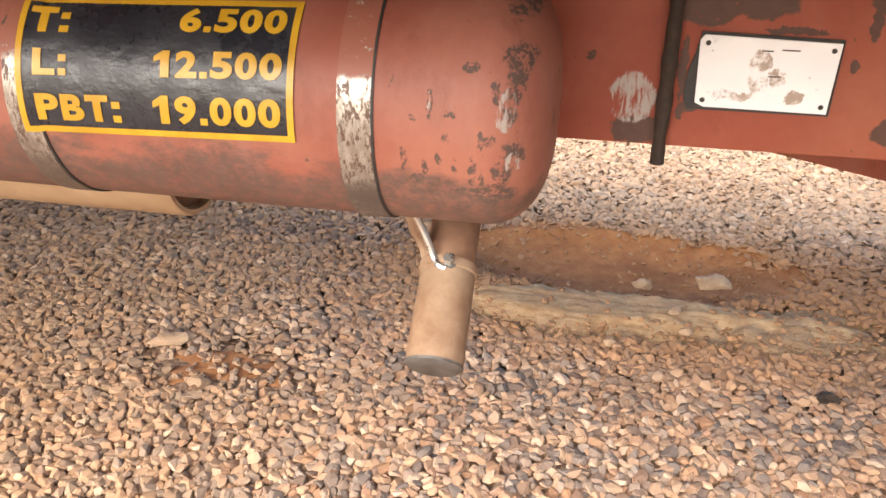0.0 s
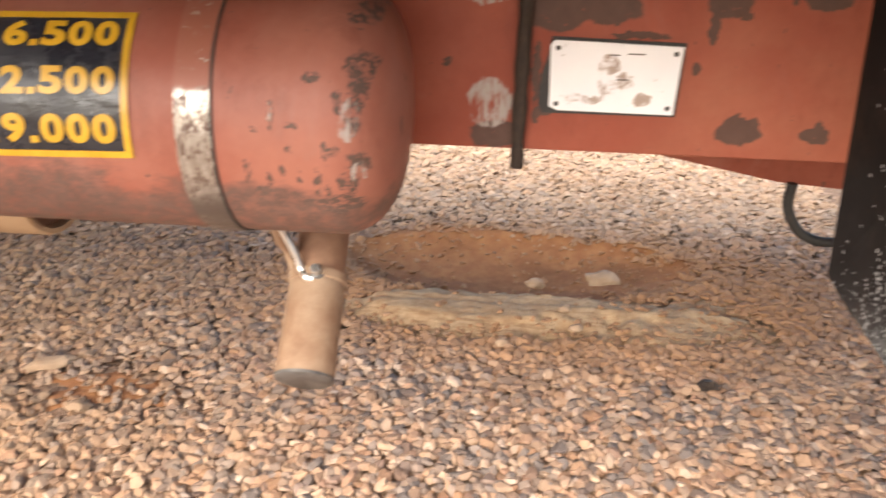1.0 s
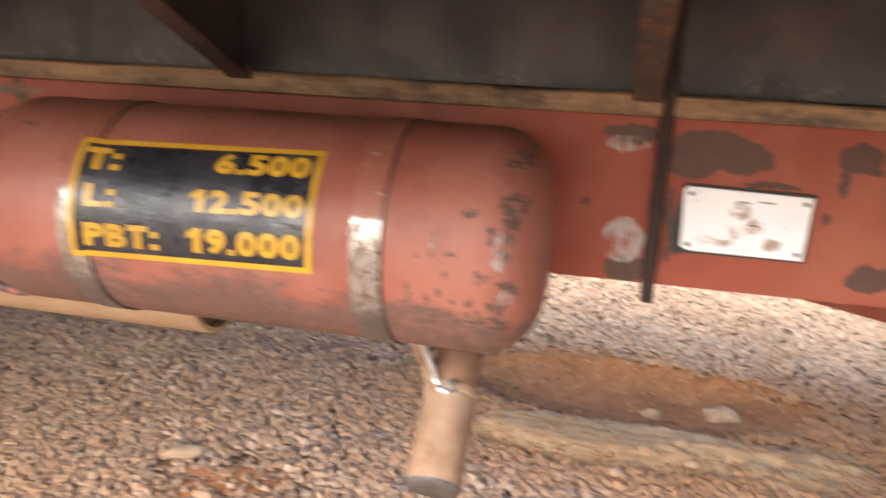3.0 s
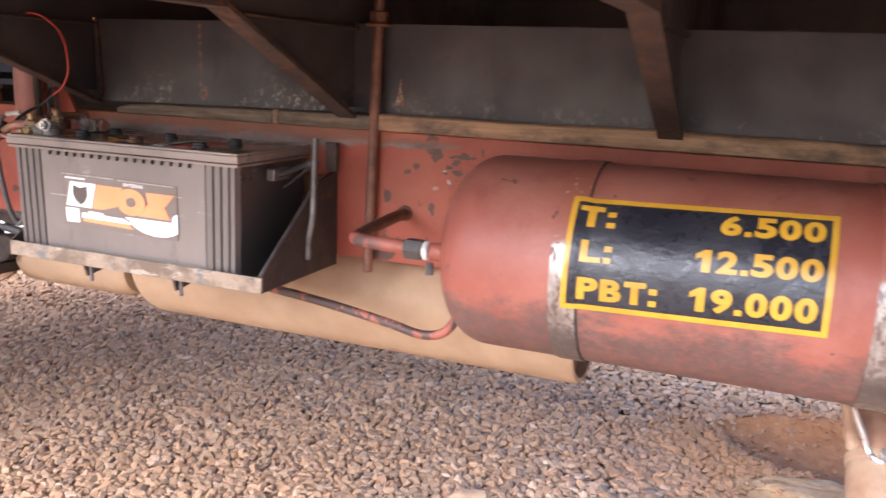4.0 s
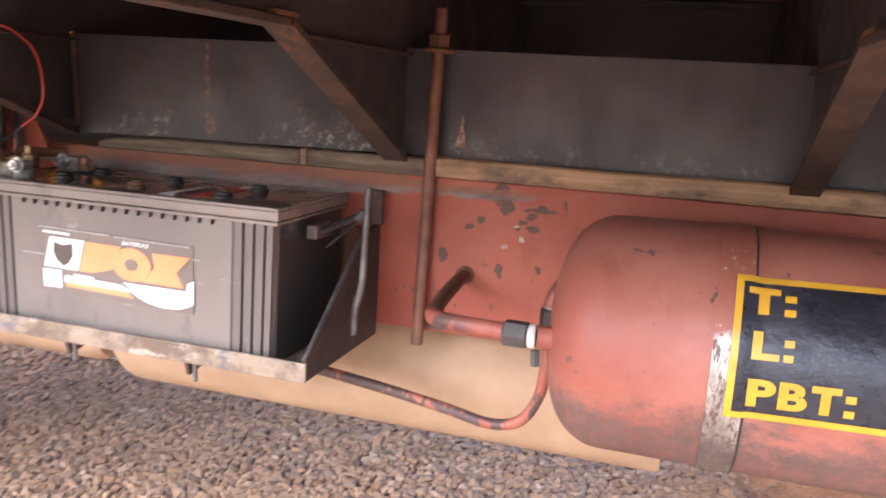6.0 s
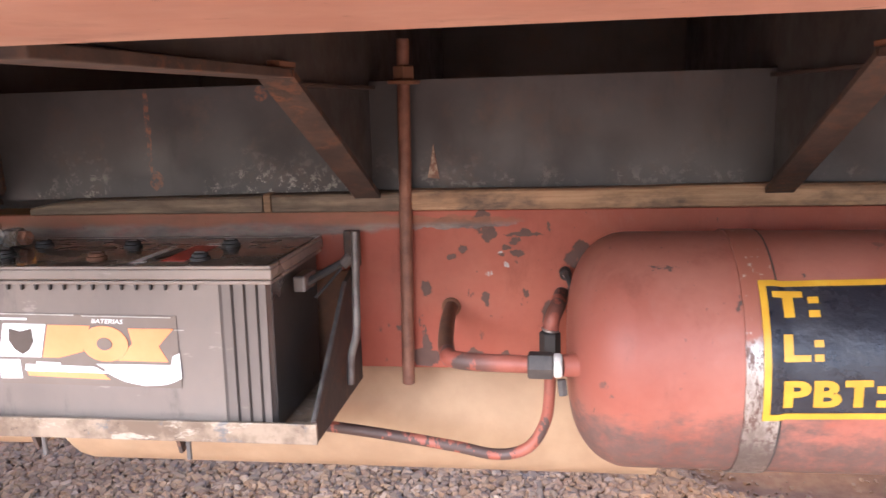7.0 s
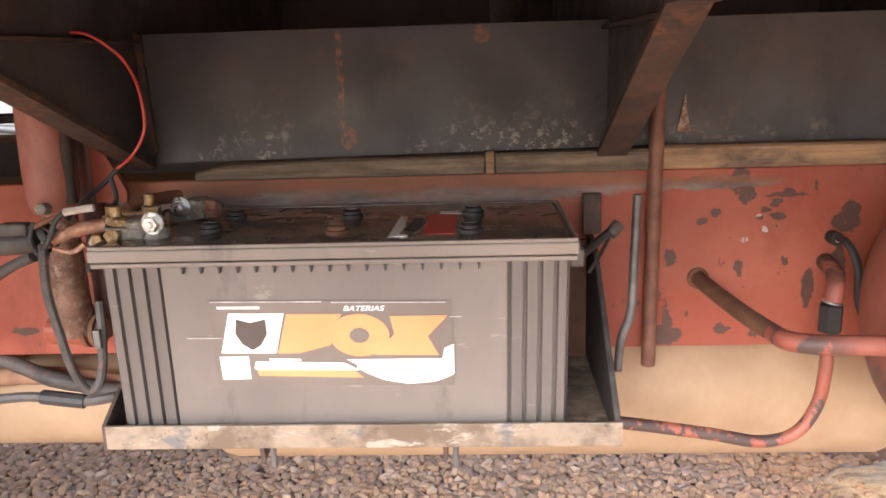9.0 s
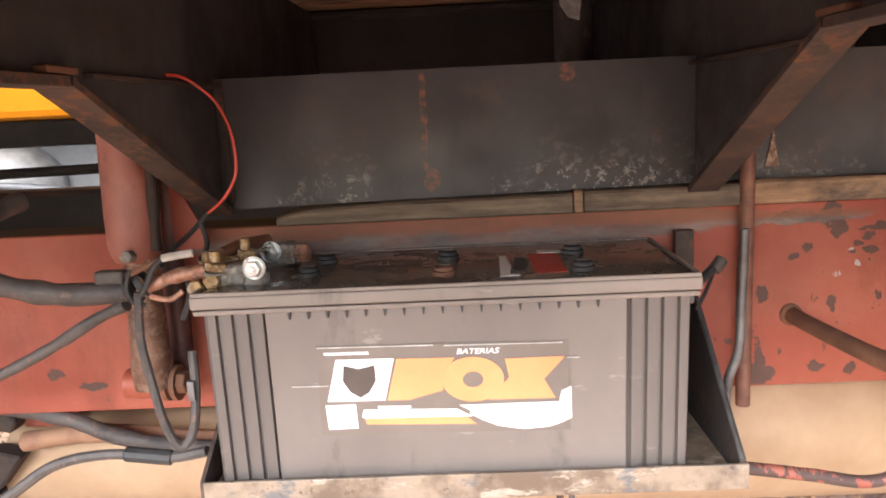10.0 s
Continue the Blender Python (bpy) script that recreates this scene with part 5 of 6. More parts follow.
for x0, x1, y in ((105, 560, 73), (600, 1060, 76), (-5, 140, 230), (1075, 1125, 138)):
    art([(x0, y), (x1, y), (x1, y + 4), (x0, y + 4)], M_WHITE, 0.0014, "pale scratch line")

tray = thing("battery_tray", (-1.386, 1.04, 0.8), "worn steel battery tray of angle iron bolted to the rail", "battery tray")
part("front_lip", box(-1.671, -1.102, 0.912, 0.917, 0.8075, 0.835, 0.001), M_TRAY, tray, "scuffed flat front lip")
part("tray_floor", box(-1.671, -1.106, 0.917, 1.168, 0.8095, 0.8155, 0.001), M_TRAY, tray)
part("side_strut", prism([(0.9175, 0.808), (0.9175, 0.837), (1.063, 0.948), (1.1, 0.976), (1.167, 0.992), (1.167, 0.808)], "x", -1.11, -1.1035), M_SIDE, tray, "dark rusted side plate with a sloping edge")
part("plate_edge", tube([(-1.107, 0.917, 0.837), (-1.107, 1.063, 0.948), (-1.107, 1.1, 0.976)], 0.0035, 8, 2), M_STEEL, tray, "worn bright plate edge", True)
part("side_plate", prism([(0.914, 0.806), (1.168, 0.806), (1.168, 0.965), (0.93, 0.843), (0.914, 0.834)], "x", -1.675, -1.6705), M_BRACKET, tray, "dark side plate")
part("back_plate", box(-1.67, -1.111, 1.16, 1.168, 0.816, 0.98, 0.001), M_RUST, tray, "rusty back plate")
part("back_bracket", box(-1.118, -1.094, 1.146, 1.157, 0.99, 1.044, 0.002), M_BRACKET, tray, "rusty packing block")
part("holding_bar", tube([(-1.07, 1.03, 1.062), (-1.073, 1.03, 0.97), (-1.075, 1.03, 0.92), (-1.085, 1.034, 0.885), (-1.088, 1.036, 0.845)], 0.0055, 10), M_STEEL, tray, "bent steel holding bar", True)
for x in (-1.489, -1.283):
    part("tray_bolt", rod((x, 0.93, 0.775), (x, 0.93, 0.809), 0.0035, 8), M_STEEL, tray)
    part("tray_gusset", prism([(0.922, 0.809), (1.1, 0.809), (0.93, 0.783)], "x", x - 0.014, x - 0.009), M_BRACKET, tray)


def terminal(x, y, parent, bolt):
    part("terminal_post", lathe((x, y, 1.03), (x, y, 1.06), [(0, 0.021), (0.004, 0.019), (0.008, 0.0125), (0.024, 0.011), (0.024, 0)], 18), M_CRUST, parent, "", True)
    part("clamp_ring", lathe((x, y, 1.034), (x, y, 1.06), [(0, 0.0105), (0, 0.0155), (0.014, 0.015), (0.015, 0.0105)], 18), M_CRUST, parent, "corroded brass clamp", True)
    part("clamp_bolt", rod((x + bolt * 0.012, y - 0.03, 1.055), (x + bolt * 0.012, y + 0.012, 1.055), 0.004, 10), M_BRIGHT, parent, "bright clamp bolt")
    part("clamp_nut", hexnut((x + bolt * 0.012, y - 0.026, 1.055), (x + bolt * 0.012, y - 0.018, 1.055), 0.0095), M_BRIGHT, parent, "bright nut")
    part("clamp_washer", rod((x + bolt * 0.012, y - 0.018, 1.055), (x + bolt * 0.012, y - 0.0155, 1.055), 0.0125, 16), M_BRIGHT, parent)


har = thing("battery_cables", (-1.66, 0.97, 1.04), "grey sleeved battery cables with corroded brass terminal clamps", "cables")
terminal(-1.612, 0.972, har, 0.3)
terminal(-1.618, 1.07, har, 0.4)
part("clamp_body", crust(box(-1.648, -1.618, 0.957, 0.99, 1.036, 1.058, 0.004), 0.0028, 3, 120), M_CRUST, har, "furred grey clamp body")
part("clamp_body", crust(box(-1.612, -1.586, 1.055, 1.085, 1.038, 1.062, 0.004), 0.0028, 3, 120), M_CRUST, har, "furred grey clamp body")
part("clamp_nut", crust(hexnut((-1.587, 1.07, 1.05), (-1.571, 1.066, 1.05), 0.0115), 0.0012, 1), M_COPPER, har, "reddish nut")
for x, y, z, r, up in ((-1.651, 0.962, 1.052, 0.0125, 0.016), (-1.628, 1.0, 1.055, 0.0115, 0.02), (-1.668, 0.985, 1.05, 0.0105, 0.014)):
    stud = part("clamp_stud", rod((x, y, z - 0.02), (x, y, z + up + 0.006), r * 0.5, 12), M_BRASS, har, "", True)
    part("clamp_nut", crust(hexnut((x, y, z), (x + 0.002, y, z + up * 0.65), r), 0.0012, 1), M_BRASS, stud, "yellow brass nut")
    part("clamp_washer", rod((x, y, z - 0.003), (x, y, z), r * 1.25, 18), M_CRUST, stud)
for x, z in ((-1.654, 1.043), (-1.672, 1.036)):
    part("clamp_nut", crust(hexnut((x, 0.95, z), (x, 0.962, z), 0.0095), 0.001, 1), M_BRASS, har, "yellow brass nut")
part("strap_bar", crust(box(-1.664, -1.632, 0.99, 1.002, 1.05, 1.062, 0.003), 0.0018, 3, 120), M_BRASS, har, "brass strap bar")
part("link_bar", tube([(-1.655, 1.0, 1.064), (-1.64, 1.03, 1.068), (-1.62, 1.07, 1.066)], 0.0078, 12, 8, None, 0.15), M_RUST, har, "rusty link bar", True)
part("cable_lug", crust(tube([(-1.735, 0.962, 1.034), (-1.712, 0.96, 1.043), (-1.69, 0.96, 1.05), (-1.662, 0.962, 1.053)], 0.0075, 12, 5, None, 0.3), 0.0016, 1), M_COPPER, har, "frayed copper cable lug", True)
part("lug_strand", tube([(-1.72, 0.951, 1.03), (-1.7, 0.95, 1.026), (-1.685, 0.951, 1.034)], 0.003, 7), M_COPPER, har, "loose copper strand", True)
part("sleeve", tube([(-1.955, 1.15, 1.12), (-1.975, 1.09, 1.1), (-1.96, 1.02, 1.065), (-1.9, 0.975, 1.047), (-1.833, 0.97, 1.033), (-1.776, 0.97, 1.032), (-1.744, 0.968, 1.036)], 0.0125, 12, 8, None, 0.2), M_SLEEVE, har, "grey corrugated sleeve", True)
part("sleeve_clip", lathe((-1.748, 0.968, 1.033), (-1.738, 0.967, 1.037), [(0, 0.0155), (0.004, 0.0175), (0.008, 0.0155)], 14), M_BLACK, har, "black tie", True)
part("white_lead", tube([(-1.704, 0.953, 1.07), (-1.69, 0.953, 1.072), (-1.672, 0.956, 1.074)], 0.0042, 8), M_WHITE, har, "taped white lead", True)
part("black_lead", tube([(-1.732, 0.95, 1.03), (-1.722, 0.948, 1.042), (-1.714, 0.95, 1.06), (-1.704, 0.953, 1.07)], 0.0032, 8), M_BLACK, har, "", True)
part("black_lead", tube([(-1.738, 0.948, 1.06), (-1.743, 0.946, 1.04), (-1.738, 0.95, 1.024), (-1.728, 0.955, 1.02)], 0.0025, 8), M_BLACK, har, "", True)
part("black_lead", tube([(-1.69, 0.975, 1.05), (-1.683, 0.968, 1.035), (-1.686, 0.965, 1.015), (-1.694, 0.97, 1.0)], 0.004, 8), M_BLACK, har, "", True)
part("tape_wrap", lathe((-1.736, 0.966, 1.04), (-1.728, 0.966, 1.045), [(0, 0.0135), (0.002, 0.016), (0.006, 0.016), (0.009, 0.0135)], 14), M_BLACK, har, "black tape", True)
part("connector", box(-1.775, -1.744, 0.942, 0.958, 1.046, 1.06, 0.003), M_SLEEVE, har, "grey plug")
part("plug_lead", tube([(-1.746, 0.95, 1.053), (-1.736, 0.95, 1.056), (-1.722, 0.952, 1.062), (-1.704, 0.953, 1.07)], 0.003, 8), M_RUST, har, "", True)
part("branch", tube([(-2.25, 1.12, 1.12), (-2.235, 1.1, 1.03), (-2.17, 1.07, 0.955), (-2.08, 1.04, 0.915), (-2.0, 1.01, 0.915), (-1.931, 1.0, 0.932), (-1.861, 0.998, 0.964), (-1.798, 0.985, 0.999), (-1.755, 0.97, 1.018)], 0.0065, 10, 8, None, 0.25), M_SLEEVE, har, "grey cable branch", True)
part("thin_lead", tube([(-1.733, 0.952, 1.035), (-1.736, 0.952, 0.982), (-1.73, 0.955, 0.93), (-1.723, 0.96, 0.883), (-1.712, 0.968, 0.854), (-1.697, 0.97, 0.869), (-1.69, 0.972, 0.915), (-1.692, 0.98, 0.96)], 0.0052, 8), M_SLEEVE, har, "thin grey lead", True)
part("lead_tag", box(-1.696, -1.688, 0.962, 0.972, 0.908, 0.93, 0.001), M_STEEL, har, "grey tag")
part("lower_lead", tube([(-2.2, 1.02, 0.74), (-2.05, 1.0, 0.755), (-1.95, 1.0, 0.779), (-1.877, 1.0, 0.822), (-1.808, 1.0, 0.834), (-1.742, 1.0, 0.827), (-1.69, 0.99, 0.838)], 0.0065, 8), M_SLEEVE, har, "grey lower lead", True)
part("lead_joint", rod((-1.79, 1.0, 0.834), (-1.735, 1.0, 0.827), 0.009, 10), M_BLACK, har, "taped joint")
wire = thing("red_wire", (-1.69, 1.05, 1.15), "thin red wire looping down from the bed bracket", "wire")
part("wire_run", tube([(-1.711, 1.0, 1.2568), (-1.7, 1.012, 1.261), (-1.686, 1.03, 1.257), (-1.664, 1.045, 1.236), (-1.652, 1.05, 1.213), (-1.645, 1.05, 1.186), (-1.645, 1.05, 1.15), (-1.66, 1.048, 1.122), (-1.679, 1.04, 1.105)], 0.0018, 8), M_REDWIRE, wire, "", True)
part("wire_run", tube([(-1.711, 0.62, 1.268), (-1.711, 0.7, 1.264), (-1.7112, 0.78, 1.2575)], 0.0018, 8), M_REDWIRE, wire, "", True)
part("wire_end", tube([(-1.679, 1.04, 1.105), (-1.694, 1.03, 1.088), (-1.71, 1.0, 1.07), (-1.72, 0.985, 1.055)], 0.003, 8), M_BLACK, wire, "black taped end", True)
part("wire_end", tube([(-1.686, 1.035, 1.095), (-1.68, 1.03, 1.07), (-1.684, 1.01, 1.055)], 0.003, 8), M_BLACK, wire, "black wire tail", True)

# ---- red cylinder and bracket beside the battery ----
ram = thing("support_cylinder", (-1.79, 1.075, 0.87), "red-painted cylinder with a narrower rusty shaft bolted to the rail", "cylinder")
part("cylinder_barrel", lathe((-1.786, 1.085, 1.046), (-1.782, 1.085, 1.262), [(0, 0), (0, 0.024), (0.008, 0.0285), (0.02, 0.0315), (0.05, 0.0325), (0.216, 0.0325), (0.216, 0)], 28), M_RAM, ram, "", 40)
part("cylinder_shaft", crust(lathe((-1.782, 1.085, 0.885), (-1.78, 1.085, 1.06), [(0, 0), (0, 0.0225), (0.03, 0.025), (0.05, 0.0235), (0.12, 0.0215), (0.175, 0.0215), (0.175, 0)], 24), 0.001, 1, 60), M_SHAFT, ram, "rusty lower shaft", True)
part("grease_streak", tube([(-1.752, 1.068, 1.262), (-1.752, 1.07, 1.15), (-1.757, 1.074, 1.06)], 0.007, 10, 8, None, 0.3), M_OIL, ram, "black grease run", True)
part("grease_nut", hexnut((-1.781, 1.058, 1.056), (-1.781, 1.042, 1.058), 0.008), M_CRUST, ram, "bright grease nipple")
part("pivot_boss", rod((-1.822, 1.1, 0.886), (-1.76, 1.095, 0.886), 0.019, 20), M_RED, ram, "", True)
part("pivot_bolt", hexnut((-1.76, 1.09, 0.888), (-1.738, 1.085, 0.89), 0.014), M_RUST, ram)
for x in (-1.768, -1.757):
    part("pivot_ring", lathe((x, 1.093, 0.887), (x + 0.006, 1.0925, 0.887), [(0, 0.014), (0, 0.0225), (0.006, 0.0225), (0.006, 0.014)], 20), M_RUST, ram, "rusty spring ring")
part("pivot_foot", box(-1.815, -1.765, 1.105, 1.17, 0.862, 0.902, 0.012), M_RED, ram)
part("back_tube", rod((-1.763, 1.142, 0.88), (-1.763, 1.142, 1.262), 0.015, 18), M_GRIMED_SHADED, ram, "", True)
part("back_plate", prism([(-1.757, 1.2), (-1.75, 1.2), (-1.741, 1.128), (-1.71, 1.064), (-1.712, 1.05), (-1.752, 1.05)], "y", 1.128, 1.136), M_RED, ram)
part("weld_strip", prism([(-1.698, 1.262), (-1.69, 1.262), (-1.684, 1.11), (-1.69, 1.1)], "y", 1.176, 1.184), M_BRACKET, ram, "rusty weld strip")

# ---- dusty tan tank and tube under the rail ----
tan = thing("dusty_tank", (-1.17, 1.35, 0.59), "tan dust-covered cylindrical tank hung under the rail", "tank")
CY, CZ, CR = 1.352, 0.716, 0.13
part("tank_shell", lathe((-1.71, CY, CZ), (-0.64, CY, CZ), [(0, 0), (0.003, 0.05), (0.01, 0.085), (0.024, 0.112), (0.045, 0.126), (0.06, CR), (0.5, CR), (1.062, CR), (1.07, CR - 0.003), (1.07, CR - 0.012), (1.05, CR - 0.014)], 64), M_TAN, tan, "", 50)
part("tank_end", lathe((-0.66, CY, CZ), (-0.64, CY, CZ), [(0, 0), (0.004, CR * 0.5), (0, CR - 0.014)], 48), M_RUST, tan, "rusty recessed end", 50)
for x in (-1.45, -0.9):
    part("hanger", box(x - 0.02, x + 0.02, 1.262, 1.36, 0.82, 0.858, 0.003), M_RUST, tan)
axle = thing("axle_tube", (-2.0, 1.36, 0.63), "tan dusty horizontal tube under the front of the chassis", "tube")
part("tube_body", lathe((-2.12, 1.37, 0.677), (-1.76, 1.37, 0.677), [(0, 0), (0, 0.075), (0.01, 0.08), (0.33, 0.08), (0.355, 0.07), (0.36, 0.0)], 40), M_TAN, axle, "", 50)
part("tube_bracket", box(-2.08, -2.02, 1.3, 1.4, 0.755, 0.826, 0.003), M_RED, axle, "red hanger block")
hose = thing("dark_hose", (-1.95, 1.25, 0.8), "dark dusty hoses hanging under the rail", "hose")
part("hose_run", tube([(-2.4, 1.25, 0.818), (-2.1, 1.24, 0.812), (-1.98, 1.23, 0.795), (-1.9, 1.22, 0.768), (-1.8, 1.2, 0.757), (-1.7, 1.18, 0.76)], 0.012, 10, 8, None, 0.2), M_SLEEVE, hose, "", True)
part("hose_run", tube([(-2.07, 1.28, 0.74), (-2.0, 1.27, 0.752), (-1.92, 1.26, 0.757), (-1.8, 1.24, 0.752), (-1.68, 1.2, 0.76)], 0.014, 10, 8, None, 0.2), M_TUBE, hose, "", True)
chamber = thing("brake_chamber", (-2.2, 1.27, 0.62), "black greasy brake chamber and brackets under the front of the rail", "brake chamber")
part("chamber_casting", prism([(-2.3, 0.79), (-2.25, 0.806), (-2.147, 0.81), (-2.09, 0.8), (-2.07, 0.78), (-2.08, 0.76), (-2.11, 0.767), (-2.152, 0.773), (-2.168, 0.764), (-2.163, 0.745), (-2.152, 0.729), (-2.11, 0.733), (-2.07, 0.722), (-2.11, 0.67), (-2.16, 0.65), (-2.32, 0.615), (-2.34, 0.7)], "y", 1.262, 1.3, None, 0.003), M_OIL, chamber, "", 30)
part("chamber_pot", lathe((-2.31, 1.235, 0.715), (-2.17, 1.235, 0.722), [(0, 0), (0.004, 0.03), (0.02, 0.05), (0.045, 0.056), (0.06, 0.066), (0.075, 0.066), (0.08, 0.055), (0.115, 0.045), (0.138, 0.02), (0.14, 0)], 28), M_OIL, chamber, "round black pot", 40)
part("chamber_bolt", hexnut((-2.325, 1.22, 0.69), (-2.3, 1.22, 0.69), 0.012), M_RUST, chamber)
part("push_block", crust(box(-2.37, -2.325, 1.2, 1.25, 0.63, 0.69, 0.006), 0.002, 2), M_SHAFT, chamber, "rusty link block")
part("arm_casting", prism([(-2.8, 0.765), (-2.54, 0.75), (-2.463, 0.735), (-2.38, 0.728), (-2.33, 0.7), (-2.335, 0.64), (-2.434, 0.646), (-2.42, 0.66), (-2.492, 0.656), (-2.512, 0.679), (-2.546, 0.688), (-2.8, 0.7)], "y", 1.262, 1.3, None, 0.003), M_BLACK, chamber, "black arm", 30)
part("lower_plate", prism([(-2.9, 0.6), (-2.557, 0.624), (-2.43, 0.641), (-2.32, 0.61), (-2.2, 0.64), (-2.14, 0.655), (-2.14, 0.62), (-2.2, 0.59), (-2.5, 0.53), (-2.9, 0.4)], "y", 1.302, 1.315), M_TUBE, chamber, "brown dusty lower plate")
hang = thing("hanger_plate", (-2.3, 1.25, 0.7), "red-painted hanger plate welded under the front of the rail", "hanger")
part("plate_web", prism([(-2.395, 0.826), (-2.2, 0.826), (-2.22, 0.8), (-2.28, 0.785), (-2.315, 0.7), (-2.36, 0.72), (-2.372, 0.747), (-2.388, 0.79), (-2.366, 0.822)], "y", 1.25, 1.26), M_RED, hang)
part("weld_rib", tube([(-2.265, 1.166, 0.9), (-2.262, 1.166, 0.86), (-2.255, 1.168, 0.826)], 0.006, 8), M_RUST, hang, "rust-dark weld run", True)

bar = thing("flat_bar", (-2.14, 1.0, 0.65), "black flat steel bar crossing under the front of the chassis", "bar")
part("bar_blade", prism([(0.4, 0.645), (1.42, 0.632), (1.42, 0.655), (0.4, 0.68)], "x", -2.17, -2.12), M_OIL, bar)
part("bar_block", box(-2.95, -2.6, 1.3, 1.4, 0.52, 0.6, 0.006), M_CORNER, bar, "dark rusty cross block")
part("bar_hanger", box(-2.165, -2.125, 1.4, 1.44, 0.64, 0.72, 0.002), M_BLACK, bar)

# ---- stub tube pointing out below the air tank ----
stub = thing("stub_tube", (-0.133, 1.2, 0.57), "clay-coated round stub tube under the air tank with a wire tie", "tube")
ax = Vector((-0.012, 0.74, 0.672)).normalized()
s0 = Vector((-0.135, 1.03, 0.512))
part("sleeve", lathe(s0, s0 + ax, [(0.004, 0), (0, 0.036), (0.004, 0.042), (0.02, 0.043), (0.135, 0.0415), (0.155, 0.041), (0.158, 0.038)], 36), M_SOCK, stub, "pale clay-coated sleeve", 50)
part("end_ring", lathe(s0 - ax * 0.002, s0 + ax, [(0.004, 0), (0, 0.037), (0.004, 0.0432), (0.008, 0.0432)], 36), M_STEEL, stub, "dark worn end", 50)
part("inner_tube", lathe(s0 + ax * 0.15, s0 + ax, [(0, 0.0385), (0.285, 0.0385), (0.285, 0)], 32), M_TUBE, stub, "brown inner tube", 50)
nut = Vector((0, -0.672, 0.74))
at = Vector((-0.131, 1.115, 0.644))
part("tie_bolt", hexnut(at, at + nut * 0.014, 0.0085), M_BRIGHT, stub, "bright bolt")
part("tie_washer", rod(at - nut * 0.004, at + nut * 0.001, 0.012, 16), M_STEEL, stub)
part("tie_strip", tube([(-0.135, 1.108, 0.636), (-0.144, 1.108, 0.638), (-0.155, 1.118, 0.648), (-0.165, 1.120, 0.673), (-0.177, 1.120, 0.697), (-0.192, 1.110, 0.730), (-0.202, 1.090, 0.755)], 0.0055, 8), M_BRIGHT, stub, "bright steel tie strip", True)
part("tie_strip", tube([(-0.170, 1.145, 0.635), (-0.176, 1.145, 0.660), (-0.186, 1.125, 0.695), (-0.197, 1.110, 0.730), (-0.207, 1.090, 0.760)], 0.011, 8, 8, None, 0.3), M_SOCK, stub, "clay-caked strip", True)
part("collar", lathe(s0 + ax * 0.146, s0 + ax, [(0, 0.041), (0.002, 0.0445), (0.014, 0.0445), (0.016, 0.039)], 36), M_SOCK, stub, "", 50)

# ---- mudguard at the wheel ----
guard = thing("mudguard", (0.66, 0.95, 0.6), "black steel mudguard with stone-scoured side and bare worn edges", "mudguard")
def gx(y, z):
    front, back = 0.651 + (z - 0.6) * 0.08, 0.6 - (z - 0.66) * 0.05
    return back + (front - back) * (1.165 - y) / 0.43


bm = bmesh.new()
side = [(1.165, 1.262), (1.165, 0.66), (1.1, 0.64), (0.905, 0.597), (0.73, 0.602), (0.768, 1.085), (0.785, 1.262)]
lo = [bm.verts.new((gx(y, z), y, z)) for y, z in side]
hi = [bm.verts.new((gx(y, z) + 0.005, y, z)) for y, z in side]
bm.faces.new(lo)
bm.faces.new(hi[::-1])
for i in range(len(side)):
    j = (i + 1) % len(side)
    bm.faces.new((lo[i], lo[j], hi[j], hi[i]))
part("side_panel", bm, M_GUARD_SIDE, guard)
bm = bmesh.new()
vs = [bm.verts.new((gx(y, z) - 0.003, y, z)) for y, z in ((0.89, 0.597), (0.741, 0.602), (0.745, 0.683), (0.8, 0.665))]
vt = [bm.verts.new((gx(y, z) - 0.0005, y, z)) for y, z in ((0.89, 0.597), (0.741, 0.602), (0.745, 0.683), (0.8, 0.665))]
bm.faces.new(vs)
bm.faces.new(vt[::-1])
for i in range(4):
    bm.faces.new((vs[i], vs[(i + 1) % 4], vt[(i + 1) % 4], vt[i]))
part("rust_patch", bm, M_CORNER, guard, "bare brown rusted corner")
bm = bmesh.new()
fr = [(0.649, 0.6, 0.712), (0.688, 1.085, 0.766), (1.5, 1.08, 0.766), (1.5, 0.605, 0.712)]
lo = [bm.verts.new((x, y, z)) for x, z, y in fr]
hi = [bm.verts.new((x, y + 0.005, z)) for x, z, y in fr]
bm.faces.new(lo)
bm.faces.new(hi[::-1])
for i in range(4):
    bm.faces.new((lo[i], lo[(i + 1) % 4], hi[(i + 1) % 4], hi[i]))
part("front_panel", bm, M_GUARD_FRONT, guard)
part("top_panel", box(0.66, 1.5, 0.768, 1.165, 1.262, 1.268, 0.001), M_BEAM, guard)
part("back_panel", box(0.604, 1.5, 1.155, 1.165, 1.11, 1.262, 0.001), M_BEAM, guard)
hook = thing("spring_hanger", (0.7, 1.85, 0.54), "dark red spring hanger plate under the far chassis rail", "hanger")
part("hanger_plate", prism([(0.33, 0.825), (0.36, 0.64), (0.388, 0.62), (0.77, 0.548), (1.4, 0.5), (1.4, 0.825)], "y", 1.945, 1.96), M_RED, hook)
part("curved_arm", tube([(0.79, 1.9, 0.56), (0.79, 1.9, 0.5), (0.83, 1.9, 0.44), (0.9, 1.9, 0.42), (1.0, 1.9, 0.45), (1.1, 1.92, 0.52)], 0.012, 10), M_BLACK, hook, "black curved arm", True)

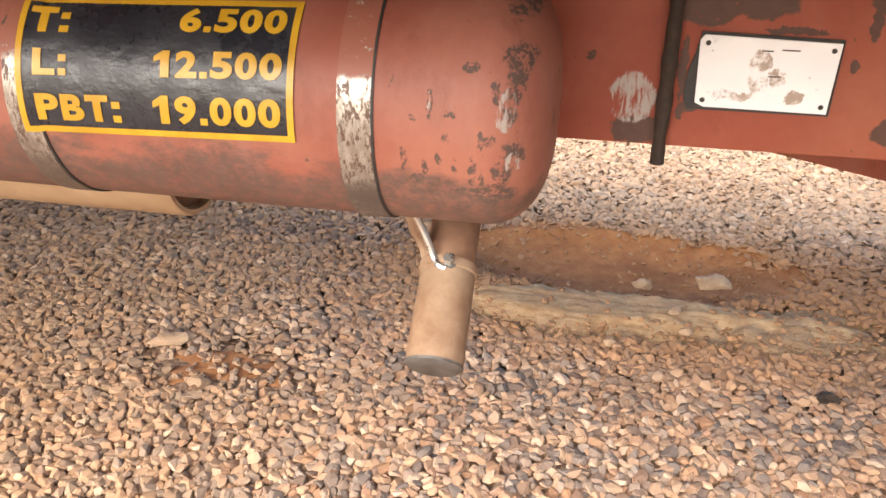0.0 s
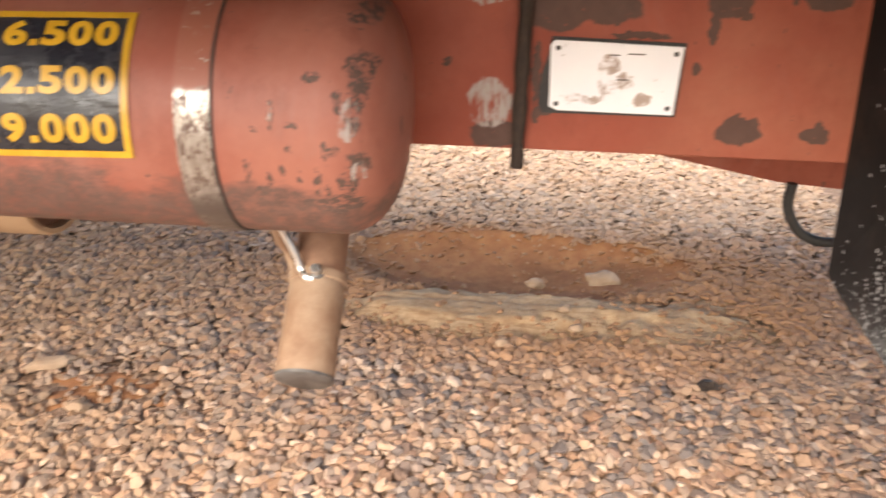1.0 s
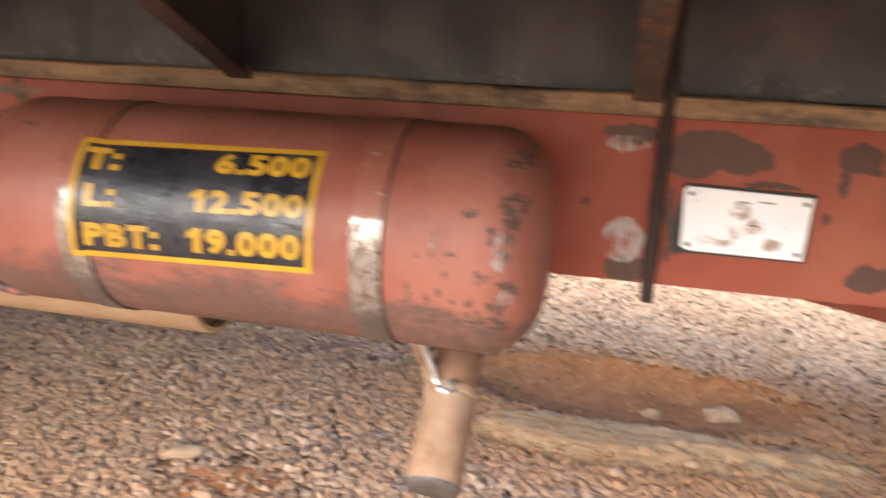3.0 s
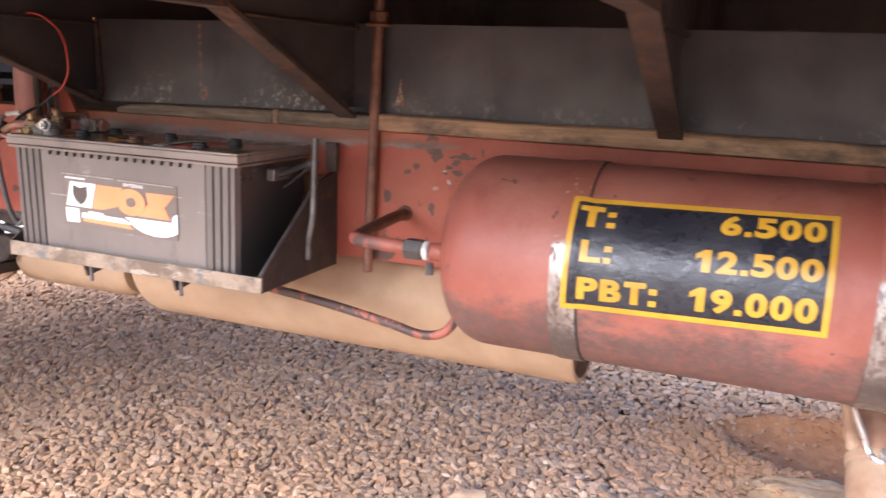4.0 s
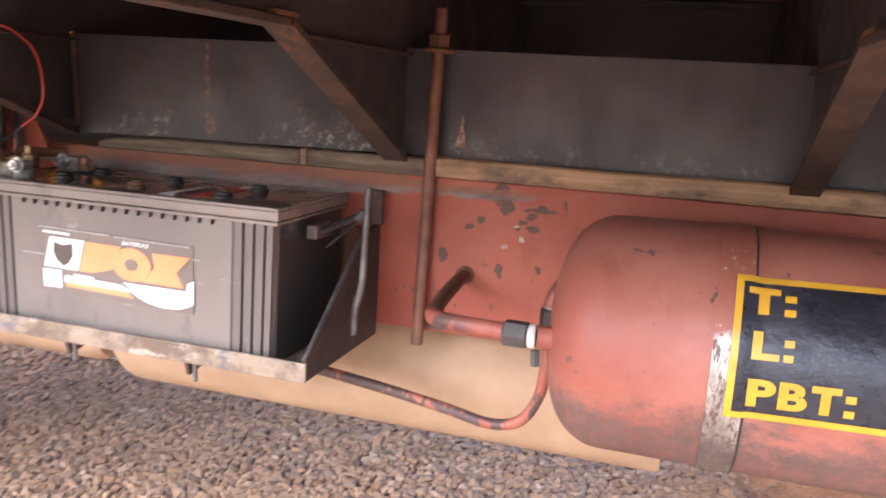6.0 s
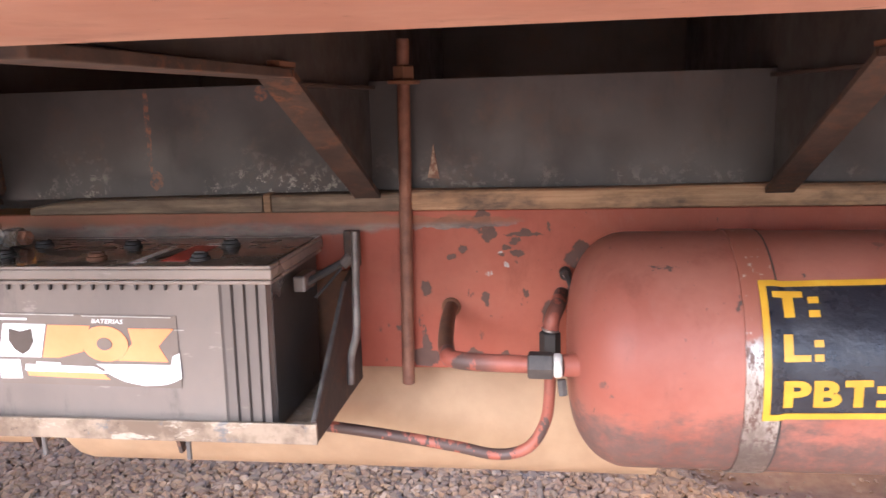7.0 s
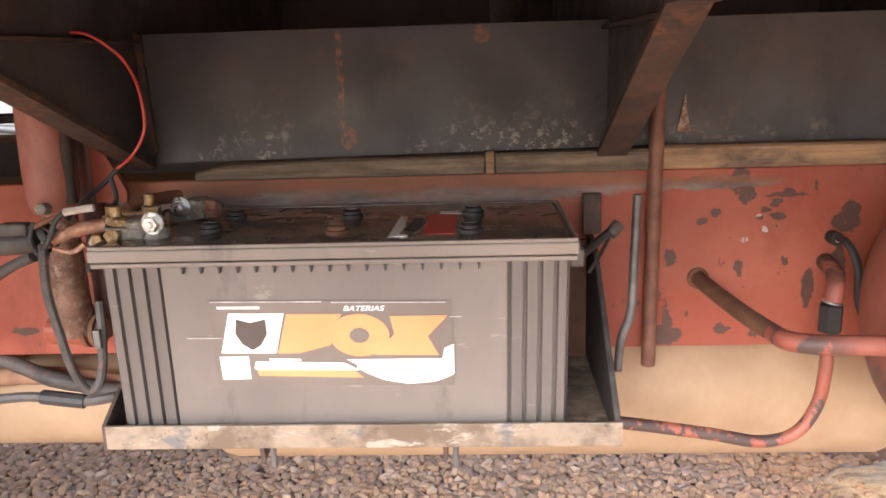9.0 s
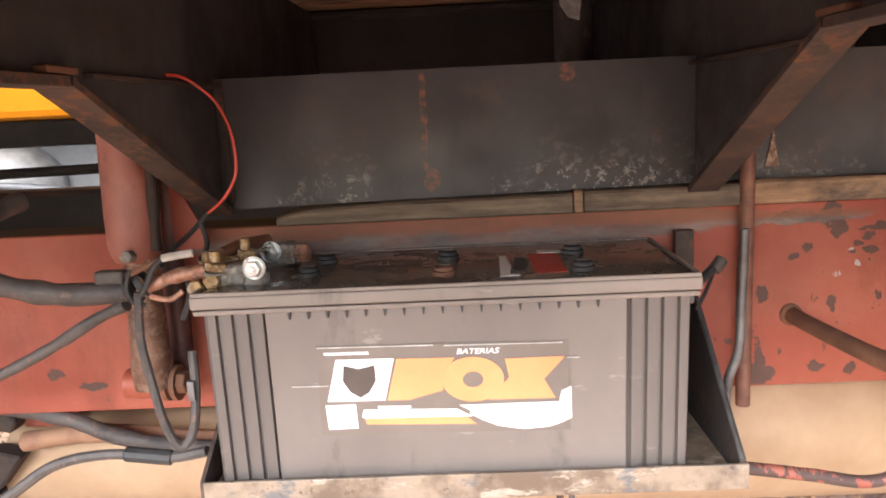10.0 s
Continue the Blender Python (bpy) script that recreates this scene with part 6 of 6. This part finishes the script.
# ---- beyond: yellow truck, pale concrete for the daylit ground ----
# Pale sheet brightens ground that daylight bleaches, gravel at its near end included.
apron = part("pavement", prism([(-40, 1.0), (-4.5, 1.0), (-4.5, 3.6), (-2.9, 3.6), (-2.9, 40), (-40, 40)], "z", -0.02, 0.022), M_APRON, None)
tagged(apron, "pale concrete sheet laid where the ground is bright with daylight", "pavement", "", "structure")


def wheel(parent, x, y, r, w):
    t = part("wheel", lathe((x, y, r), (x, y + w, r), [(0, 0), (0.0, r * 0.6), (0.0, r * 0.9), (0.02, r), (w - 0.02, r), (w, r * 0.9), (w, 0)], 32), M_BLACK, parent, "black tyre", 40)
    part("rim", lathe((x, y - 0.004, r), (x, y + 0.05, r), [(0, 0), (0.004, r * 0.2), (0.02, r * 0.5), (0, r * 0.6)], 24), M_BRIGHT, t, "grey rim", 40)


truck = thing("yellow_truck", (-6.5, 5.2, 0), "yellow-sided truck with a white fuel tank parked beyond the trailer", "truck")
part("cargo_side", box(-13, -2.0, 4.0, 6.4, 1.255, 2.9, 0.04), M_TRUCK, truck, "yellow cargo body")
part("truck_frame", box(-13, -2.0, 4.3, 6.1, 0.7, 1.25, 0.02), M_BLACK, truck, "dark chassis")
fuel = part("fuel_tank", lathe((-5.3, 4.32, 0.93), (-3.4, 4.32, 0.93), [(0, 0), (0, 0.2), (0.03, 0.235), (0.8, 0.237), (1.45, 0.237), (1.6, 0.226), (1.72, 0.19), (1.8, 0.14), (1.86, 0.07), (1.88, 0)], 48), M_CAR, truck, "white fuel tank", 40)
for x in (-4.3, -3.93):
    part("tank_strap", lathe((x, 4.32, 0.93), (x + 0.035, 4.32, 0.93), [(0, 0.236), (0, 0.243), (0.035, 0.243), (0.035, 0.236)], 40), M_BLACK, fuel, "black strap", 40)
part("guard_bar", tube([(-5.0, 4.0, 0.92), (-3.9, 4.0, 0.95), (-3.4, 4.0, 0.92), (-2.6, 4.0, 0.8)], 0.02, 10), M_BLACK, truck, "black guard bar", True)
part("guard_bar", tube([(-5.0, 4.0, 0.83), (-3.9, 4.0, 0.84), (-3.3, 4.0, 0.8), (-2.6, 4.0, 0.7)], 0.035, 10), M_BLACK, truck, "black guard bar", True)
for x in (-10.5, -9.2, -4.75):
    wheel(truck, x, 4.05, 0.5, 0.3)
# Invented dark beams stand in for the darkness under the bed front.
front = thing("dark_fill_frame", (-3.2, 2.0, 0.95), "dark beams filling the shaded space under the front of the bed", "frame")
part("frame_beam", box(-3.3, -3.1, 1.27, 2.45, 0.84, 1.225, 0.006), M_BLACK, front)
part("frame_beam", box(-4.9, -3.3, 1.35, 1.47, 1.0, 1.17, 0.006), M_BLACK, front)
part("frame_rod", rod((-3.3, 1.3, 1.19), (-4.9, 1.34, 1.2), 0.015, 12), M_STEEL, front)
part("frame_beam", box(-3.1, -1.75, 2.05, 2.13, 1.167, 1.228, 0.004), M_BLACK, front, "black side beam")
part("frame_rod", rod((-3.1, 1.98, 1.1), (-1.75, 1.99, 1.12), 0.012, 12), M_BLACK, front)
